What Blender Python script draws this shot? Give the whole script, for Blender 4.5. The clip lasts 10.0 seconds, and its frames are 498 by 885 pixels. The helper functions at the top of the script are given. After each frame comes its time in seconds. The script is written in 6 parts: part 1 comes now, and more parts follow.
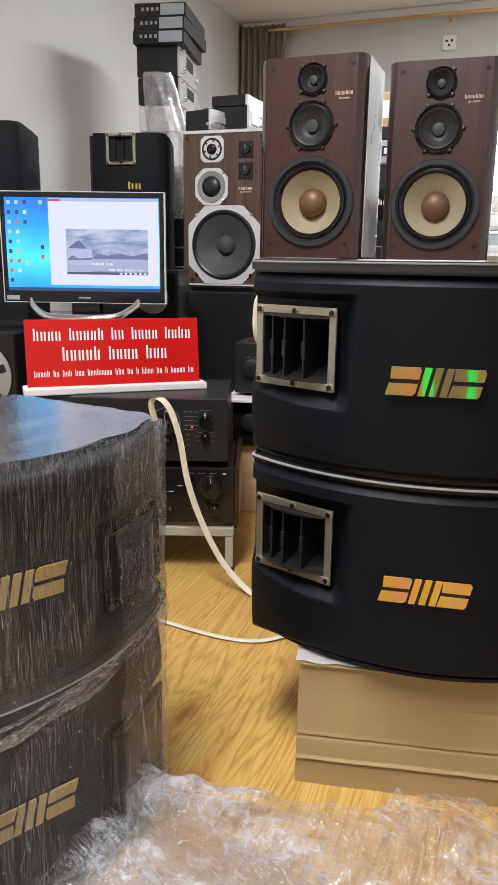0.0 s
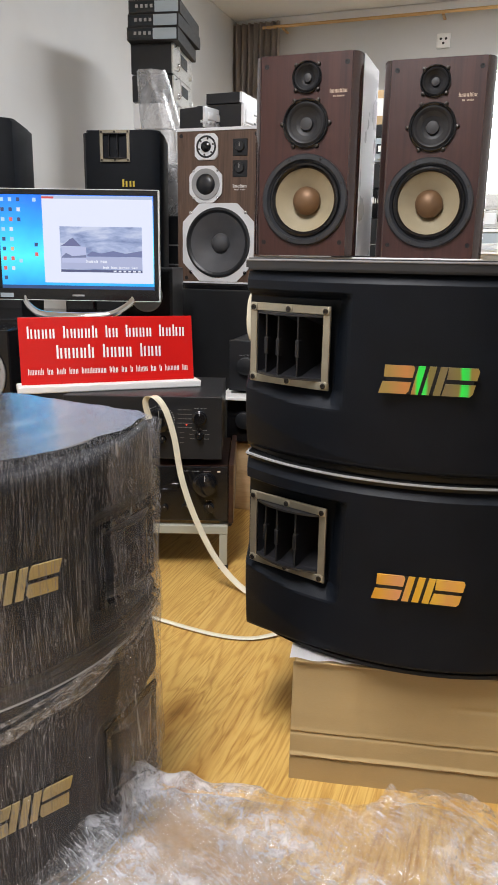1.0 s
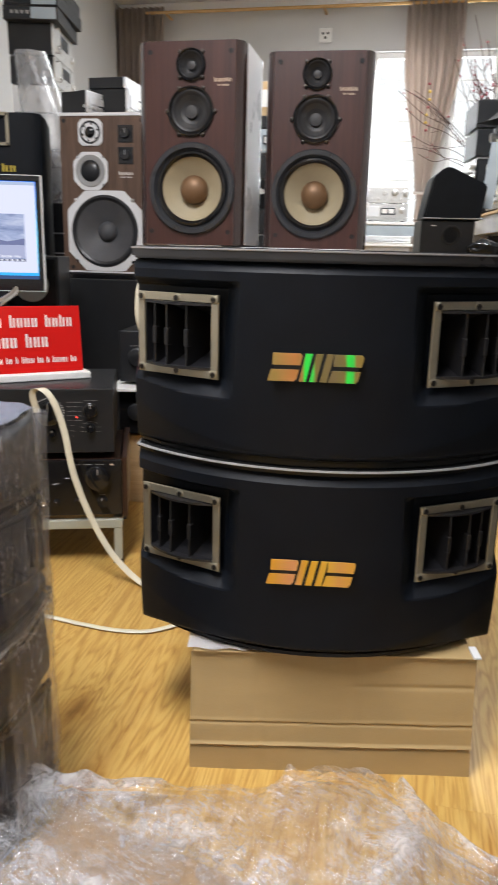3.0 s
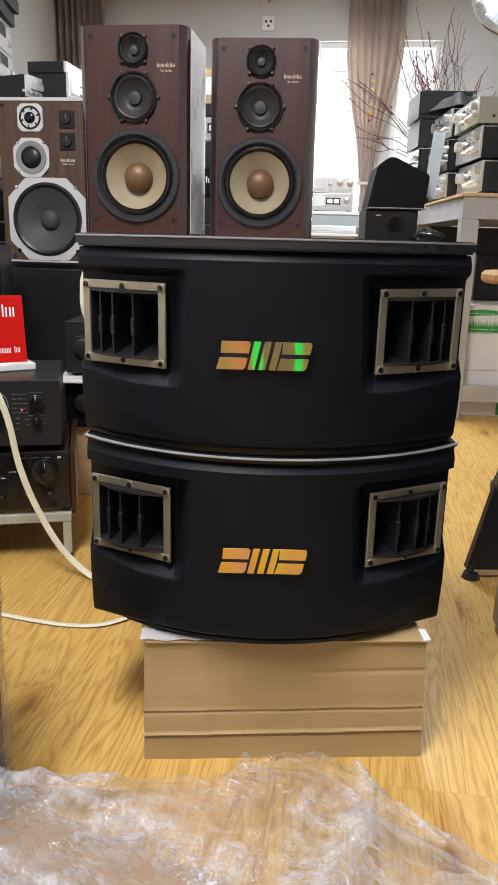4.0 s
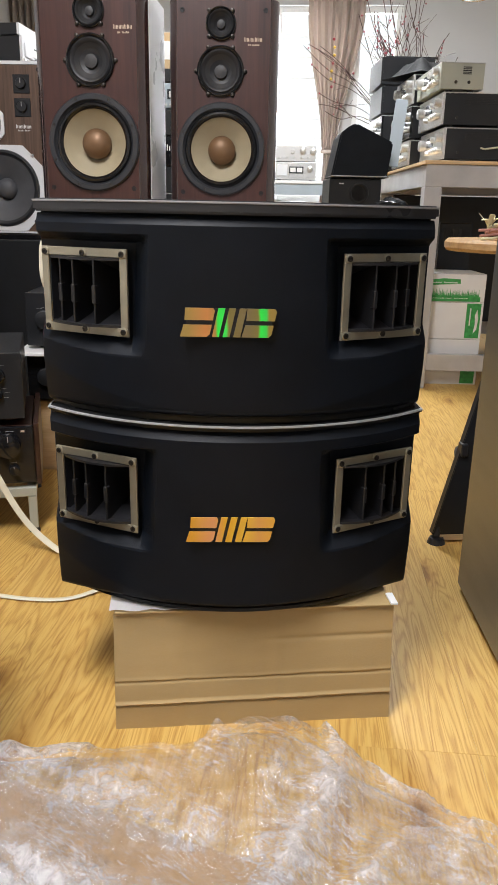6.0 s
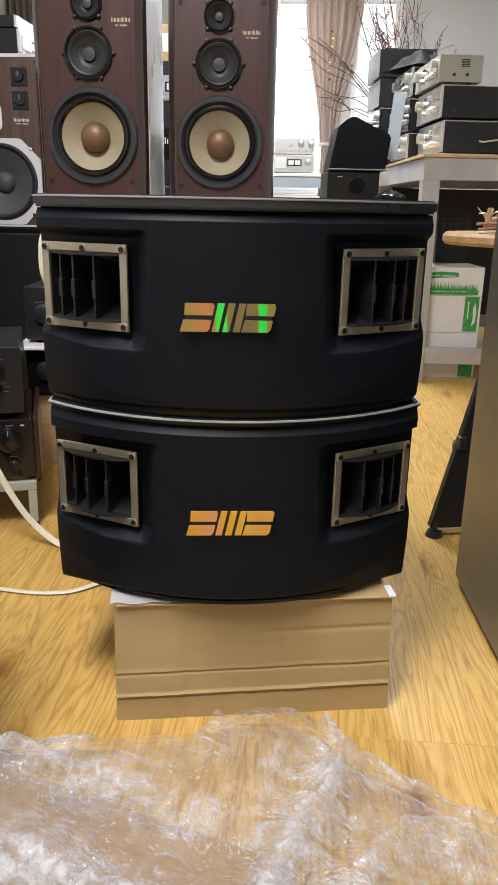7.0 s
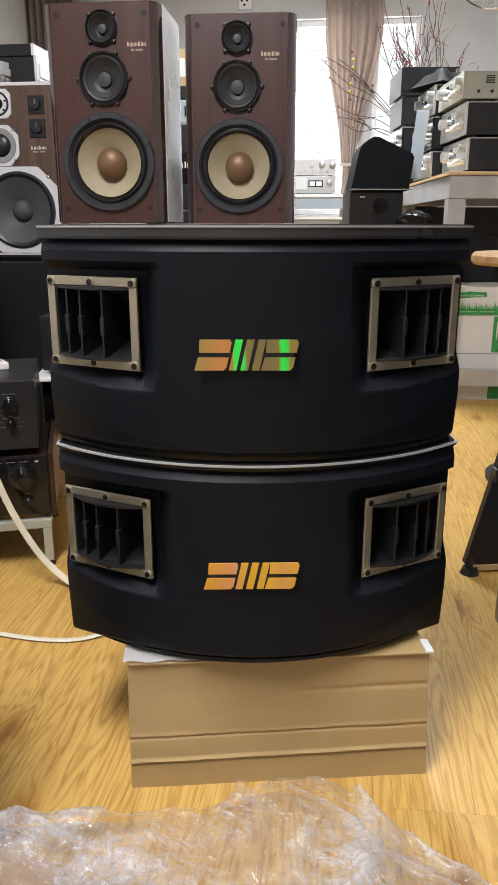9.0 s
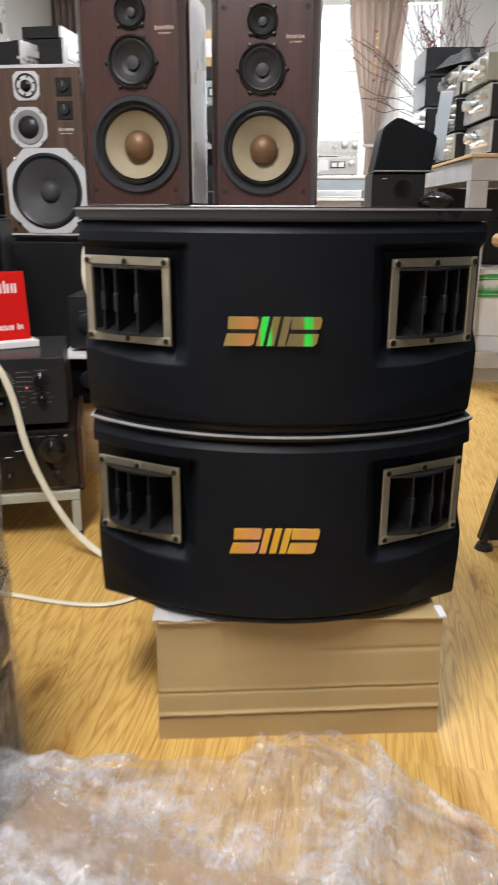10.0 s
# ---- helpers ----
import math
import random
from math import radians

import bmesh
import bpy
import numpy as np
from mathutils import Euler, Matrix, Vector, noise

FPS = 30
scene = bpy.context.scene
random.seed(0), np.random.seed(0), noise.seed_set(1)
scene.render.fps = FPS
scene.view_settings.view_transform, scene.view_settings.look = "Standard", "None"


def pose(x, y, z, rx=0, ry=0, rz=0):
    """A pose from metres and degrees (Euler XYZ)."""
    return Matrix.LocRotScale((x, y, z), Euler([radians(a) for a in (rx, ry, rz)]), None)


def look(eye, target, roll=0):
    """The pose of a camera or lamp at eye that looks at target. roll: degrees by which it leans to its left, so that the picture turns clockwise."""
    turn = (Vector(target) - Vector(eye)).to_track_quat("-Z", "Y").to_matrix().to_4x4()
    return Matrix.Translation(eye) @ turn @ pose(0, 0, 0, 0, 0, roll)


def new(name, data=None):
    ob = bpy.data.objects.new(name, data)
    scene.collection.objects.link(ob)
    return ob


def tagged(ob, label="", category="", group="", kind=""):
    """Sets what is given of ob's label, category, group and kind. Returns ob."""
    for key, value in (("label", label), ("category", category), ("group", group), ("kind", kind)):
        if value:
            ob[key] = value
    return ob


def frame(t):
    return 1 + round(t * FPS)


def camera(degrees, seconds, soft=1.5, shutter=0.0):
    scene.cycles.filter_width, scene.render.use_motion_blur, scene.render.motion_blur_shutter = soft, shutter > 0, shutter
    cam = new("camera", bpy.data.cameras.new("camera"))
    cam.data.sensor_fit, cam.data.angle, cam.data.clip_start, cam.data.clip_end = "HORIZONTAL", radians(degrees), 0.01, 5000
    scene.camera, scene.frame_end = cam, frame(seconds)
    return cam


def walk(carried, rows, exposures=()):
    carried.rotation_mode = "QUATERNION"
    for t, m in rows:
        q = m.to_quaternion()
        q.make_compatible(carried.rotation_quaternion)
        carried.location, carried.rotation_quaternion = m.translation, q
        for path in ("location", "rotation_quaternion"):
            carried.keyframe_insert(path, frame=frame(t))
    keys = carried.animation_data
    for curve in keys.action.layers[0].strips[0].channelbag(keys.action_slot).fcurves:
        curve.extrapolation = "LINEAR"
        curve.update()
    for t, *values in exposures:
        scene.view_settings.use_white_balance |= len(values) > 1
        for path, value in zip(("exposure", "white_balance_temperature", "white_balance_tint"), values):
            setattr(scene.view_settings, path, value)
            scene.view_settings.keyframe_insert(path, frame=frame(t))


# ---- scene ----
cam = camera(37.3, 10.0, shutter=0.7)
PATH = [
    (0, (-0.146, -1.054, 0.838), (-0.47, 0.86, 0.359), 0.8),
    (0.5, (-0.144, -1.055, 0.838), (-0.465, 0.859, 0.357), 0.9),
    (1, (-0.145, -1.056, 0.839), (-0.454, 0.86, 0.354), 0.9),
    (1.5, (-0.142, -1.055, 0.838), (-0.419, 0.865, 0.351), 1.0),
    (2, (-0.137, -1.055, 0.837), (-0.368, 0.87, 0.348), 1.1),
    (2.5, (-0.138, -1.057, 0.838), (-0.293, 0.875, 0.346), 1.2),
    (3, (-0.138, -1.053, 0.836), (-0.167, 0.882, 0.333), 1.4),
    (3.2, (-0.138, -1.052, 0.835), (-0.117, 0.883, 0.328), 1.4),
    (4.3, (-0.138, -1.048, 0.83), (-0.015, 0.876, 0.302), 1.4),
    (4.5, (-0.138, -1.047, 0.828), (-0.001, 0.876, 0.298), 1.3),
    (5, (-0.136, -1.045, 0.825), (0.029, 0.871, 0.276), 1.3),
    (5.5, (-0.136, -1.045, 0.822), (0.05, 0.862, 0.25), 1.3),
    (7, (-0.139, -1.053, 0.827), (0.062, 0.841, 0.218), 1.2),
    (7.5, (-0.141, -1.055, 0.828), (0.057, 0.841, 0.225), 1.1),
    (8, (-0.141, -1.05, 0.842), (0.048, 0.85, 0.246), 0.8),
    (8.5, (-0.128, -0.981, 0.843), (0.043, 0.927, 0.267), 0.4),
    (9, (-0.126, -0.96, 0.836), (0.01, 0.956, 0.276), -0.0),
    (9.5, (-0.123, -0.958, 0.836), (0.02, 0.952, 0.259), -0.1),
    (10, (-0.14, -1.02, 0.838), (-0.053, 0.884, 0.233), 0.2),
]
walk(cam, [(t, look(eye, target, roll)) for t, eye, target, roll in PATH])

# ---- world and large lights ----
world = bpy.data.worlds.new("world")
scene.world = world
world.use_nodes = True
wn = world.node_tree
sky = wn.nodes.new("ShaderNodeTexSky")
sky.sky_type, sky.sun_disc = "NISHITA", False
sky.sun_elevation, sky.sun_rotation = radians(40), radians(30)
wn.links.new(sky.outputs[0], wn.nodes["Background"].inputs[0])
wn.nodes["Background"].inputs[1].default_value = 0.1
scene.view_settings.exposure = 0.0

# the room's corner (left wall meets back wall) and its turn against the speakers
ROOM = pose(-1.55, 6.6, 0, 0, 0, -10.4)
CEIL = 3.0


def area_lamp(name, m, sx, sy, power, colour):
    d = bpy.data.lights.new(name, "AREA")
    d.shape, d.size, d.size_y, d.energy, d.color = "RECTANGLE", sx, sy, power, colour
    ob = new(name, d)
    ob.matrix_world = m
    return ob


area_lamp("tube_lamp", ROOM @ pose(2.15, -7.1, CEIL - 0.07), 0.5, 1.4, 120, (0.98, 0.97, 1.0))
area_lamp("tube_lamp", ROOM @ pose(2.7, -2.9, CEIL - 0.07), 0.5, 1.4, 132, (0.93, 0.965, 1.0))
area_lamp("window_light", ROOM @ pose(2.85, 0.12, 1.75, -90, 0, 0), 1.1, 1.6, 62, (0.92, 0.96, 1.0))


# ---- materials ----
def nodes_of(name):
    m = bpy.data.materials.new(name)
    m.use_nodes = True
    nt = m.node_tree
    return m, nt, nt.nodes["Principled BSDF"], nt.nodes["Material Output"]


def add(nt, kind, **inputs):
    n = nt.nodes.new(kind)
    for k, v in inputs.items():
        n.inputs[k.replace("_", " ")].default_value = v
    return n


def coords(nt, stretch=(1, 1, 1), shift=False):
    tc = nt.nodes.new("ShaderNodeTexCoord")
    mp = nt.nodes.new("ShaderNodeMapping")
    mp.inputs["Scale"].default_value = stretch
    nt.links.new(tc.outputs["Object"], mp.inputs["Vector"])
    if shift:
        info = nt.nodes.new("ShaderNodeObjectInfo")
        mul = nt.nodes.new("ShaderNodeMath")
        mul.operation = "MULTIPLY"
        mul.inputs[1].default_value = 37.0
        nt.links.new(info.outputs["Random"], mul.inputs[0])
        nt.links.new(mul.outputs[0], mp.inputs["Location"])
    return mp.outputs[0]


def noise_tex(nt, vec, scale, detail=4, rough=0.55, distortion=0.0):
    n = add(nt, "ShaderNodeTexNoise", Scale=scale, Detail=detail, Roughness=rough, Distortion=distortion)
    nt.links.new(vec, n.inputs["Vector"])
    return n.outputs["Fac"]


def ramp(nt, fac, stops):
    r = nt.nodes.new("ShaderNodeValToRGB")
    e = r.color_ramp.elements
    while len(e) < len(stops):
        e.new(0.5)
    for k, (p, c) in zip(e, stops):
        k.position, k.color = p, (*c, 1) if len(c) == 3 else c
    nt.links.new(fac, r.inputs[0])
    return r.outputs[0]


def bump(nt, bsdf, height, strength, distance=0.002):
    b = add(nt, "ShaderNodeBump", Strength=strength, Distance=distance)
    nt.links.new(height, b.inputs["Height"])
    nt.links.new(b.outputs[0], bsdf.inputs["Normal"])


def shade(c, k):
    return tuple(min(1.0, v * k) for v in c)


def mat(name, col, rough=0.5, metal=0.0, var=0.12, scale=6.0, fine=120.0, relief=0.08, stretch=(1, 1, 1), spec=0.5, coat=0.0, shift=False):
    m, nt, b, out = nodes_of(name)
    v = coords(nt, stretch, shift)
    big = noise_tex(nt, v, scale, 5)
    nt.links.new(ramp(nt, big, [(0.3, shade(col, 1 - var)), (0.7, shade(col, 1 + var))]), b.inputs["Base Color"])
    small = noise_tex(nt, v, fine, 3)
    nt.links.new(ramp(nt, small, [(0.3, (rough * 0.85,) * 3), (0.75, (min(1, rough * 1.15),) * 3)]), b.inputs["Roughness"])
    b.inputs["Metallic"].default_value = metal
    b.inputs["Specular IOR Level"].default_value = spec
    b.inputs["Coat Weight"].default_value = coat
    if relief:
        bump(nt, b, small, relief)
    return m


def wood(name, dark, light, rough=0.4, along=(30, 30, 2.2), fine=1.0, coat=0.0, shift=False, relief=0.1):
    m, nt, b, out = nodes_of(name)
    v = coords(nt, along, shift)
    a = noise_tex(nt, v, 1.0 * fine, 6, 0.6, 1.2)
    c = noise_tex(nt, v, 6.0 * fine, 4, 0.7, 0.3)
    mx = nt.nodes.new("ShaderNodeMath")
    mx.operation = "MULTIPLY_ADD"
    mx.inputs[1].default_value = 0.35
    nt.links.new(c, mx.inputs[0])
    nt.links.new(a, mx.inputs[2])
    mid = tuple((p + q) / 2 for p, q in zip(dark, light))
    nt.links.new(ramp(nt, mx.outputs[0], [(0.42, dark), (0.62, mid), (0.85, light)]), b.inputs["Base Color"])
    b.inputs["Roughness"].default_value = rough
    b.inputs["Coat Weight"].default_value = coat
    bump(nt, b, mx.outputs[0], relief, 0.001)
    return m


def glow(name, col, strength):
    m, nt, b, out = nodes_of(name)
    b.inputs["Base Color"].default_value = (0.02, 0.02, 0.02, 1)
    b.inputs["Roughness"].default_value = 0.25
    b.inputs["Emission Color"].default_value = (*col, 1)
    b.inputs["Emission Strength"].default_value = strength
    return m


def floor_wood():
    m, nt, b, out = nodes_of("oak_laminate")
    v = coords(nt, (1, 1, 1), True)

    def stretched(sx, sy, scale, detail, rough, dist):
        mp = add(nt, "ShaderNodeMapping")
        mp.inputs["Scale"].default_value = (sx, sy, 1)
        nt.links.new(v, mp.inputs["Vector"])
        return noise_tex(nt, mp.outputs[0], scale, detail, rough, dist)

    def maths(op, a, k, c=None):
        n = nt.nodes.new("ShaderNodeMath")
        n.operation = op
        nt.links.new(a, n.inputs[0])
        if k is not None:
            n.inputs[1].default_value = k
        return n.outputs[0]

    def times(col_a, col_b, f):
        mix = nt.nodes.new("ShaderNodeMix")
        mix.data_type, mix.blend_type = "RGBA", "MULTIPLY"
        mix.inputs[0].default_value = f
        nt.links.new(col_a, mix.inputs[6])
        nt.links.new(col_b, mix.inputs[7])
        return mix.outputs[2]
    # cathedral grain that flows round a few knots, fine pores, warm and cool zones
    mk = add(nt, "ShaderNodeMapping")
    mk.inputs["Scale"].default_value = (3.9, 1.25, 0)
    sway = add(nt, "ShaderNodeTexNoise", Scale=9.0, Detail=3.0)
    nt.links.new(v, sway.inputs["Vector"])
    bent = nt.nodes.new("ShaderNodeVectorMath")
    bent.operation = "MULTIPLY_ADD"
    bent.inputs[1].default_value = (0.045, 0.16, 0.0)
    nt.links.new(sway.outputs["Color"], bent.inputs[0])
    nt.links.new(v, bent.inputs[2])
    nt.links.new(bent.outputs[0], mk.inputs["Vector"])
    vor = add(nt, "ShaderNodeTexVoronoi", Scale=1.0, Randomness=1.0)
    vor.voronoi_dimensions = "2D"
    nt.links.new(mk.outputs[0], vor.inputs["Vector"])
    near = ramp(nt, vor.outputs["Distance"], [(0.0, (1,) * 3), (0.09, (0.6,) * 3), (0.20, (0.2,) * 3), (0.36, (0.0,) * 3)])
    hill = stretched(8.0, 0.55, 1.0, 3, 0.5, 0.4)
    warp = nt.nodes.new("ShaderNodeMath")
    warp.operation = "MULTIPLY_ADD"
    warp.inputs[1].default_value = 0.13
    nt.links.new(near, warp.inputs[0])
    nt.links.new(hill, warp.inputs[2])
    jag = nt.nodes.new("ShaderNodeMath")
    jag.operation = "MULTIPLY_ADD"
    jag.inputs[1].default_value = 0.035
    nt.links.new(stretched(60, 7, 1.0, 3, 0.6, 0.0), jag.inputs[0])
    nt.links.new(warp.outputs[0], jag.inputs[2])
    rings = maths("SINE", maths("MULTIPLY", jag.outputs[0], 190.0), None)
    half = nt.nodes.new("ShaderNodeMath")
    half.operation = "MULTIPLY_ADD"
    half.inputs[1].default_value, half.inputs[2].default_value = 0.5, 0.5
    nt.links.new(rings, half.inputs[0])
    base = ramp(nt, half.outputs[0], [(0.0, (0.475, 0.280, 0.075)), (0.2, (0.54, 0.336, 0.093)), (0.5, (0.585, 0.375, 0.110)), (1.0, (0.61, 0.40, 0.124))])
    pore = stretched(260, 9, 1.0, 4, 0.6, 0.4)
    cloud = stretched(16, 1.3, 1.0, 4, 0.6, 1.5)
    tone = stretched(2.2, 0.6, 1.0, 3, 0.5, 0.0)
    col = times(base, ramp(nt, pore, [(0.36, (0.62, 0.50, 0.38)), (0.50, (1, 1, 1))]), 0.55)
    col = times(col, ramp(nt, cloud, [(0.30, (0.72, 0.60, 0.46)), (0.42, (0.94, 0.91, 0.86)), (0.58, (1.0, 1.0, 1.0))]), 0.6)
    col = times(col, ramp(nt, tone, [(0.3, (0.86, 0.83, 0.79)), (0.65, (1.0, 1.0, 1.0))]), 0.9)
    col = times(col, ramp(nt, vor.outputs["Distance"], [(0.0, (0.28, 0.17, 0.10)), (0.03, (0.52, 0.38, 0.26)), (0.07, (0.84, 0.76, 0.66)), (0.16, (1, 1, 1))]), 0.85)
    b.inputs["Specular IOR Level"].default_value = 0.38
    nt.links.new(col, b.inputs["Base Color"])
    nt.links.new(ramp(nt, pore, [(0.3, (0.40,) * 3), (0.7, (0.28,) * 3)]), b.inputs["Roughness"])
    bump(nt, b, pore, 0.06, 0.001)
    return m


def film(name, low, high, streak, gloss=0.06, patches=0.0, tone=(0.85, 0.86, 0.88), wrinkle=0.6, cut=(0.5, 0.62, 0.74), zones=6.0, crease=2.0, milky=0.5, turn=0.0, ior=1.3, fold=(40, 40, 40), shine=0.0, web=None, line=0.5, layers=0.0):
    """Thin stretch film: mostly see-through, with pale streaks and milky folds and shiny creases."""
    m, nt, b, out = nodes_of(name)

    def turned(stretch):
        first = coords(nt)
        first.node.inputs["Rotation"].default_value = (0, 0, radians(turn))
        mp = add(nt, "ShaderNodeMapping")
        mp.inputs["Scale"].default_value = stretch
        nt.links.new(first, mp.inputs["Vector"])
        return mp.outputs[0]
    v = turned(streak)
    n1 = noise_tex(nt, v, 1.0, 5, 0.65, 0.6)
    n2 = noise_tex(nt, coords(nt), zones, 3, 0.55, 0.8)
    ma = nt.nodes.new("ShaderNodeMath")
    ma.operation = "MULTIPLY_ADD"
    ma.inputs[1].default_value = milky
    nt.links.new(n2, ma.inputs[0])
    sb = nt.nodes.new("ShaderNodeMath")
    sb.operation = "SUBTRACT"
    sb.inputs[1].default_value = 0.5 * milky
    nt.links.new(n1, sb.inputs[0])
    nt.links.new(sb.outputs[0], ma.inputs[2])
    thick = ma.outputs[0]
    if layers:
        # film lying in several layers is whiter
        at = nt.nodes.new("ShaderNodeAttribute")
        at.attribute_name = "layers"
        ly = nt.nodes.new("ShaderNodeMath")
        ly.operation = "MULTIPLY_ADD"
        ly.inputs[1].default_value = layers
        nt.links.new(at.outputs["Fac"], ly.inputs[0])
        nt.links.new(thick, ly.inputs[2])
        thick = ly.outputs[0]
    fac = ramp(nt, thick, [(cut[0], (low,) * 3), (cut[1], ((low * 0.65 + high * 0.35),) * 3), (cut[2], (high,) * 3)])
    if web:
        # fine pale crease lines, with the glints along them painted in as white
        wn1 = noise_tex(nt, turned(web), 1.0, 4, 0.6, 1.0)
        d1 = nt.nodes.new("ShaderNodeMath")
        d1.operation = "SUBTRACT"
        d1.inputs[1].default_value = 0.5
        nt.links.new(wn1, d1.inputs[0])
        d2 = nt.nodes.new("ShaderNodeMath")
        d2.operation = "ABSOLUTE"
        nt.links.new(d1.outputs[0], d2.inputs[0])
        thin = ramp(nt, d2.outputs[0], [(0.0, (line,) * 3), (0.012, (line * 0.5,) * 3), (0.03, (0.0,) * 3)])
        if patches:
            where = ramp(nt, noise_tex(nt, coords(nt), patches, 2, 0.5, 0.6), [(0.34, (0.18,) * 3), (0.54, (1.0,) * 3)])
            pm = nt.nodes.new("ShaderNodeMath")
            pm.operation = "MULTIPLY"
            nt.links.new(thin, pm.inputs[0])
            nt.links.new(where, pm.inputs[1])
            thin = pm.outputs[0]
        mxn = nt.nodes.new("ShaderNodeMath")
        mxn.operation = "MAXIMUM"
        nt.links.new(fac, mxn.inputs[0])
        nt.links.new(thin, mxn.inputs[1])
        fac = mxn.outputs[0]
    clear = nt.nodes.new("ShaderNodeBsdfTransparent")
    b.inputs["Base Color"].default_value = (*tone, 1)
    b.inputs["Roughness"].default_value = 0.3
    gl = nt.nodes.new("ShaderNodeBsdfGlossy")
    gl.inputs["Roughness"].default_value = gloss
    fres = nt.nodes.new("ShaderNodeFresnel")
    fres.inputs[0].default_value = ior
    bp = add(nt, "ShaderNodeBump", Strength=wrinkle, Distance=0.006)
    c1 = noise_tex(nt, turned(fold), crease, 4, 0.6, 1.6)
    ab = nt.nodes.new("ShaderNodeMath")
    ab.operation = "SUBTRACT"
    ab.inputs[1].default_value = 0.5
    nt.links.new(c1, ab.inputs[0])
    ab2 = nt.nodes.new("ShaderNodeMath")
    ab2.operation = "ABSOLUTE"
    nt.links.new(ab.outputs[0], ab2.inputs[0])
    nt.links.new(ab2.outputs[0], bp.inputs["Height"])
    for node in (b, gl, fres):
        nt.links.new(bp.outputs[0], node.inputs["Normal"])
    a = nt.nodes.new("ShaderNodeMixShader")
    nt.links.new(fac, a.inputs[0])
    nt.links.new(clear.outputs[0], a.inputs[1])
    nt.links.new(b.outputs[0], a.inputs[2])
    c = nt.nodes.new("ShaderNodeMixShader")
    if shine:
        c.inputs[0].default_value = shine
    else:
        nt.links.new(fres.outputs[0], c.inputs[0])
    nt.links.new(a.outputs[0], c.inputs[1])
    nt.links.new(gl.outputs[0], c.inputs[2])
    nt.links.new(c.outputs[0], out.inputs["Surface"])
    return m


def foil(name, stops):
    """Holographic foil: the colours it throws back painted as bands across the badge, grainy metal."""
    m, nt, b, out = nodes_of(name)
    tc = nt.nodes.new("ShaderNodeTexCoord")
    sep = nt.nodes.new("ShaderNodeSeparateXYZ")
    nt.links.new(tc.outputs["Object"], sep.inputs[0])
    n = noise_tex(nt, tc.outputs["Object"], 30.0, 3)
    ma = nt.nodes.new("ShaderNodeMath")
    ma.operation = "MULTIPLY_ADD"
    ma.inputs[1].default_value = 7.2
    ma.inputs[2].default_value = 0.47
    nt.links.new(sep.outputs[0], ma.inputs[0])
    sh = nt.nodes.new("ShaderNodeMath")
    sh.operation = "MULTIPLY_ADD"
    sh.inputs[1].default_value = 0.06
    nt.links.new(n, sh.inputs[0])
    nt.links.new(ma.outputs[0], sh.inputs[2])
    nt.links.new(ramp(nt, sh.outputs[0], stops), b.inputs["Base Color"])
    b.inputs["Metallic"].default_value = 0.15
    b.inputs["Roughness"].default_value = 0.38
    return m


M = {}
M["oak"] = floor_wood()
M["wall"] = mat("painted_plaster", (0.56, 0.565, 0.57), 0.75, var=0.04, scale=1.5, fine=180, relief=0.05)
M["ceiling"] = mat("ceiling_paint", (0.74, 0.74, 0.74), 0.8, var=0.03, scale=1.0, fine=150, relief=0.04)
M["black_vinyl"] = mat("black_textured_paint", (0.0038, 0.0057, 0.0094), 0.50, var=0.2, scale=14, fine=700, relief=0.15, spec=0.18)
M["black_case"] = mat("black_case", (0.013, 0.0142, 0.0165), 0.40, var=0.2, scale=9, fine=300, relief=0.08, spec=0.4)
M["vane"] = mat("horn_vane_plastic", (0.010, 0.010, 0.0115), 0.38, var=0.2, relief=0.03, spec=0.5)
M["black_gloss"] = mat("black_gloss", (0.008, 0.008, 0.009), 0.15, var=0.2, relief=0.0)
M["rim_grey"] = mat("rim_paint", (0.012, 0.0125, 0.0135), 0.22, var=0.04, scale=8, fine=6, relief=0.0, spec=0.25)
M["rim_top"] = mat("satin_top_rim", (0.030, 0.031, 0.034), 0.30, var=0.04, scale=8, fine=6, relief=0.0, spec=0.4)
# pale colour for the rim's highlight, laid on as a strip
M["edge_highlight"] = mat("pale_highlight", (0.38, 0.38, 0.39), 0.35, metal=0.2, var=0.04, fine=6, relief=0.0)
M["hole"] = mat("horn_throat", (0.006, 0.006, 0.007), 0.6, var=0.2, relief=0.0)
M["horn"] = mat("horn_plastic", (0.010, 0.010, 0.012), 0.33, var=0.15, relief=0.03, spec=0.5)
M["champagne"] = mat("champagne_metal", (0.40, 0.37, 0.285), 0.36, metal=0.75, var=0.08, scale=30, fine=400, relief=0.05)
M["screw"] = mat("dark_screw", (0.05, 0.045, 0.04), 0.35, metal=0.8, var=0.2, scale=60, relief=0.0)
# the green diffraction streaks are painted into the colour bands
M["foil_green_sheen"] = foil("green_sheen_gold_foil", [(0.0, (0.36, 0.25, 0.07)), (0.2, (0.55, 0.23, 0.07)), (0.285, (0.40, 0.23, 0.06)), (0.31, (0.02, 0.85, 0.08)), (0.39, (0.05, 0.8, 0.1)), (0.42, (0.22, 0.18, 0.05)), (0.6, (0.20, 0.15, 0.07)), (0.71, (0.22, 0.18, 0.05)), (0.74, (0.02, 0.85, 0.08)), (0.8, (0.05, 0.7, 0.09)), (0.83, (0.30, 0.21, 0.05)), (1.0, (0.34, 0.24, 0.06))])
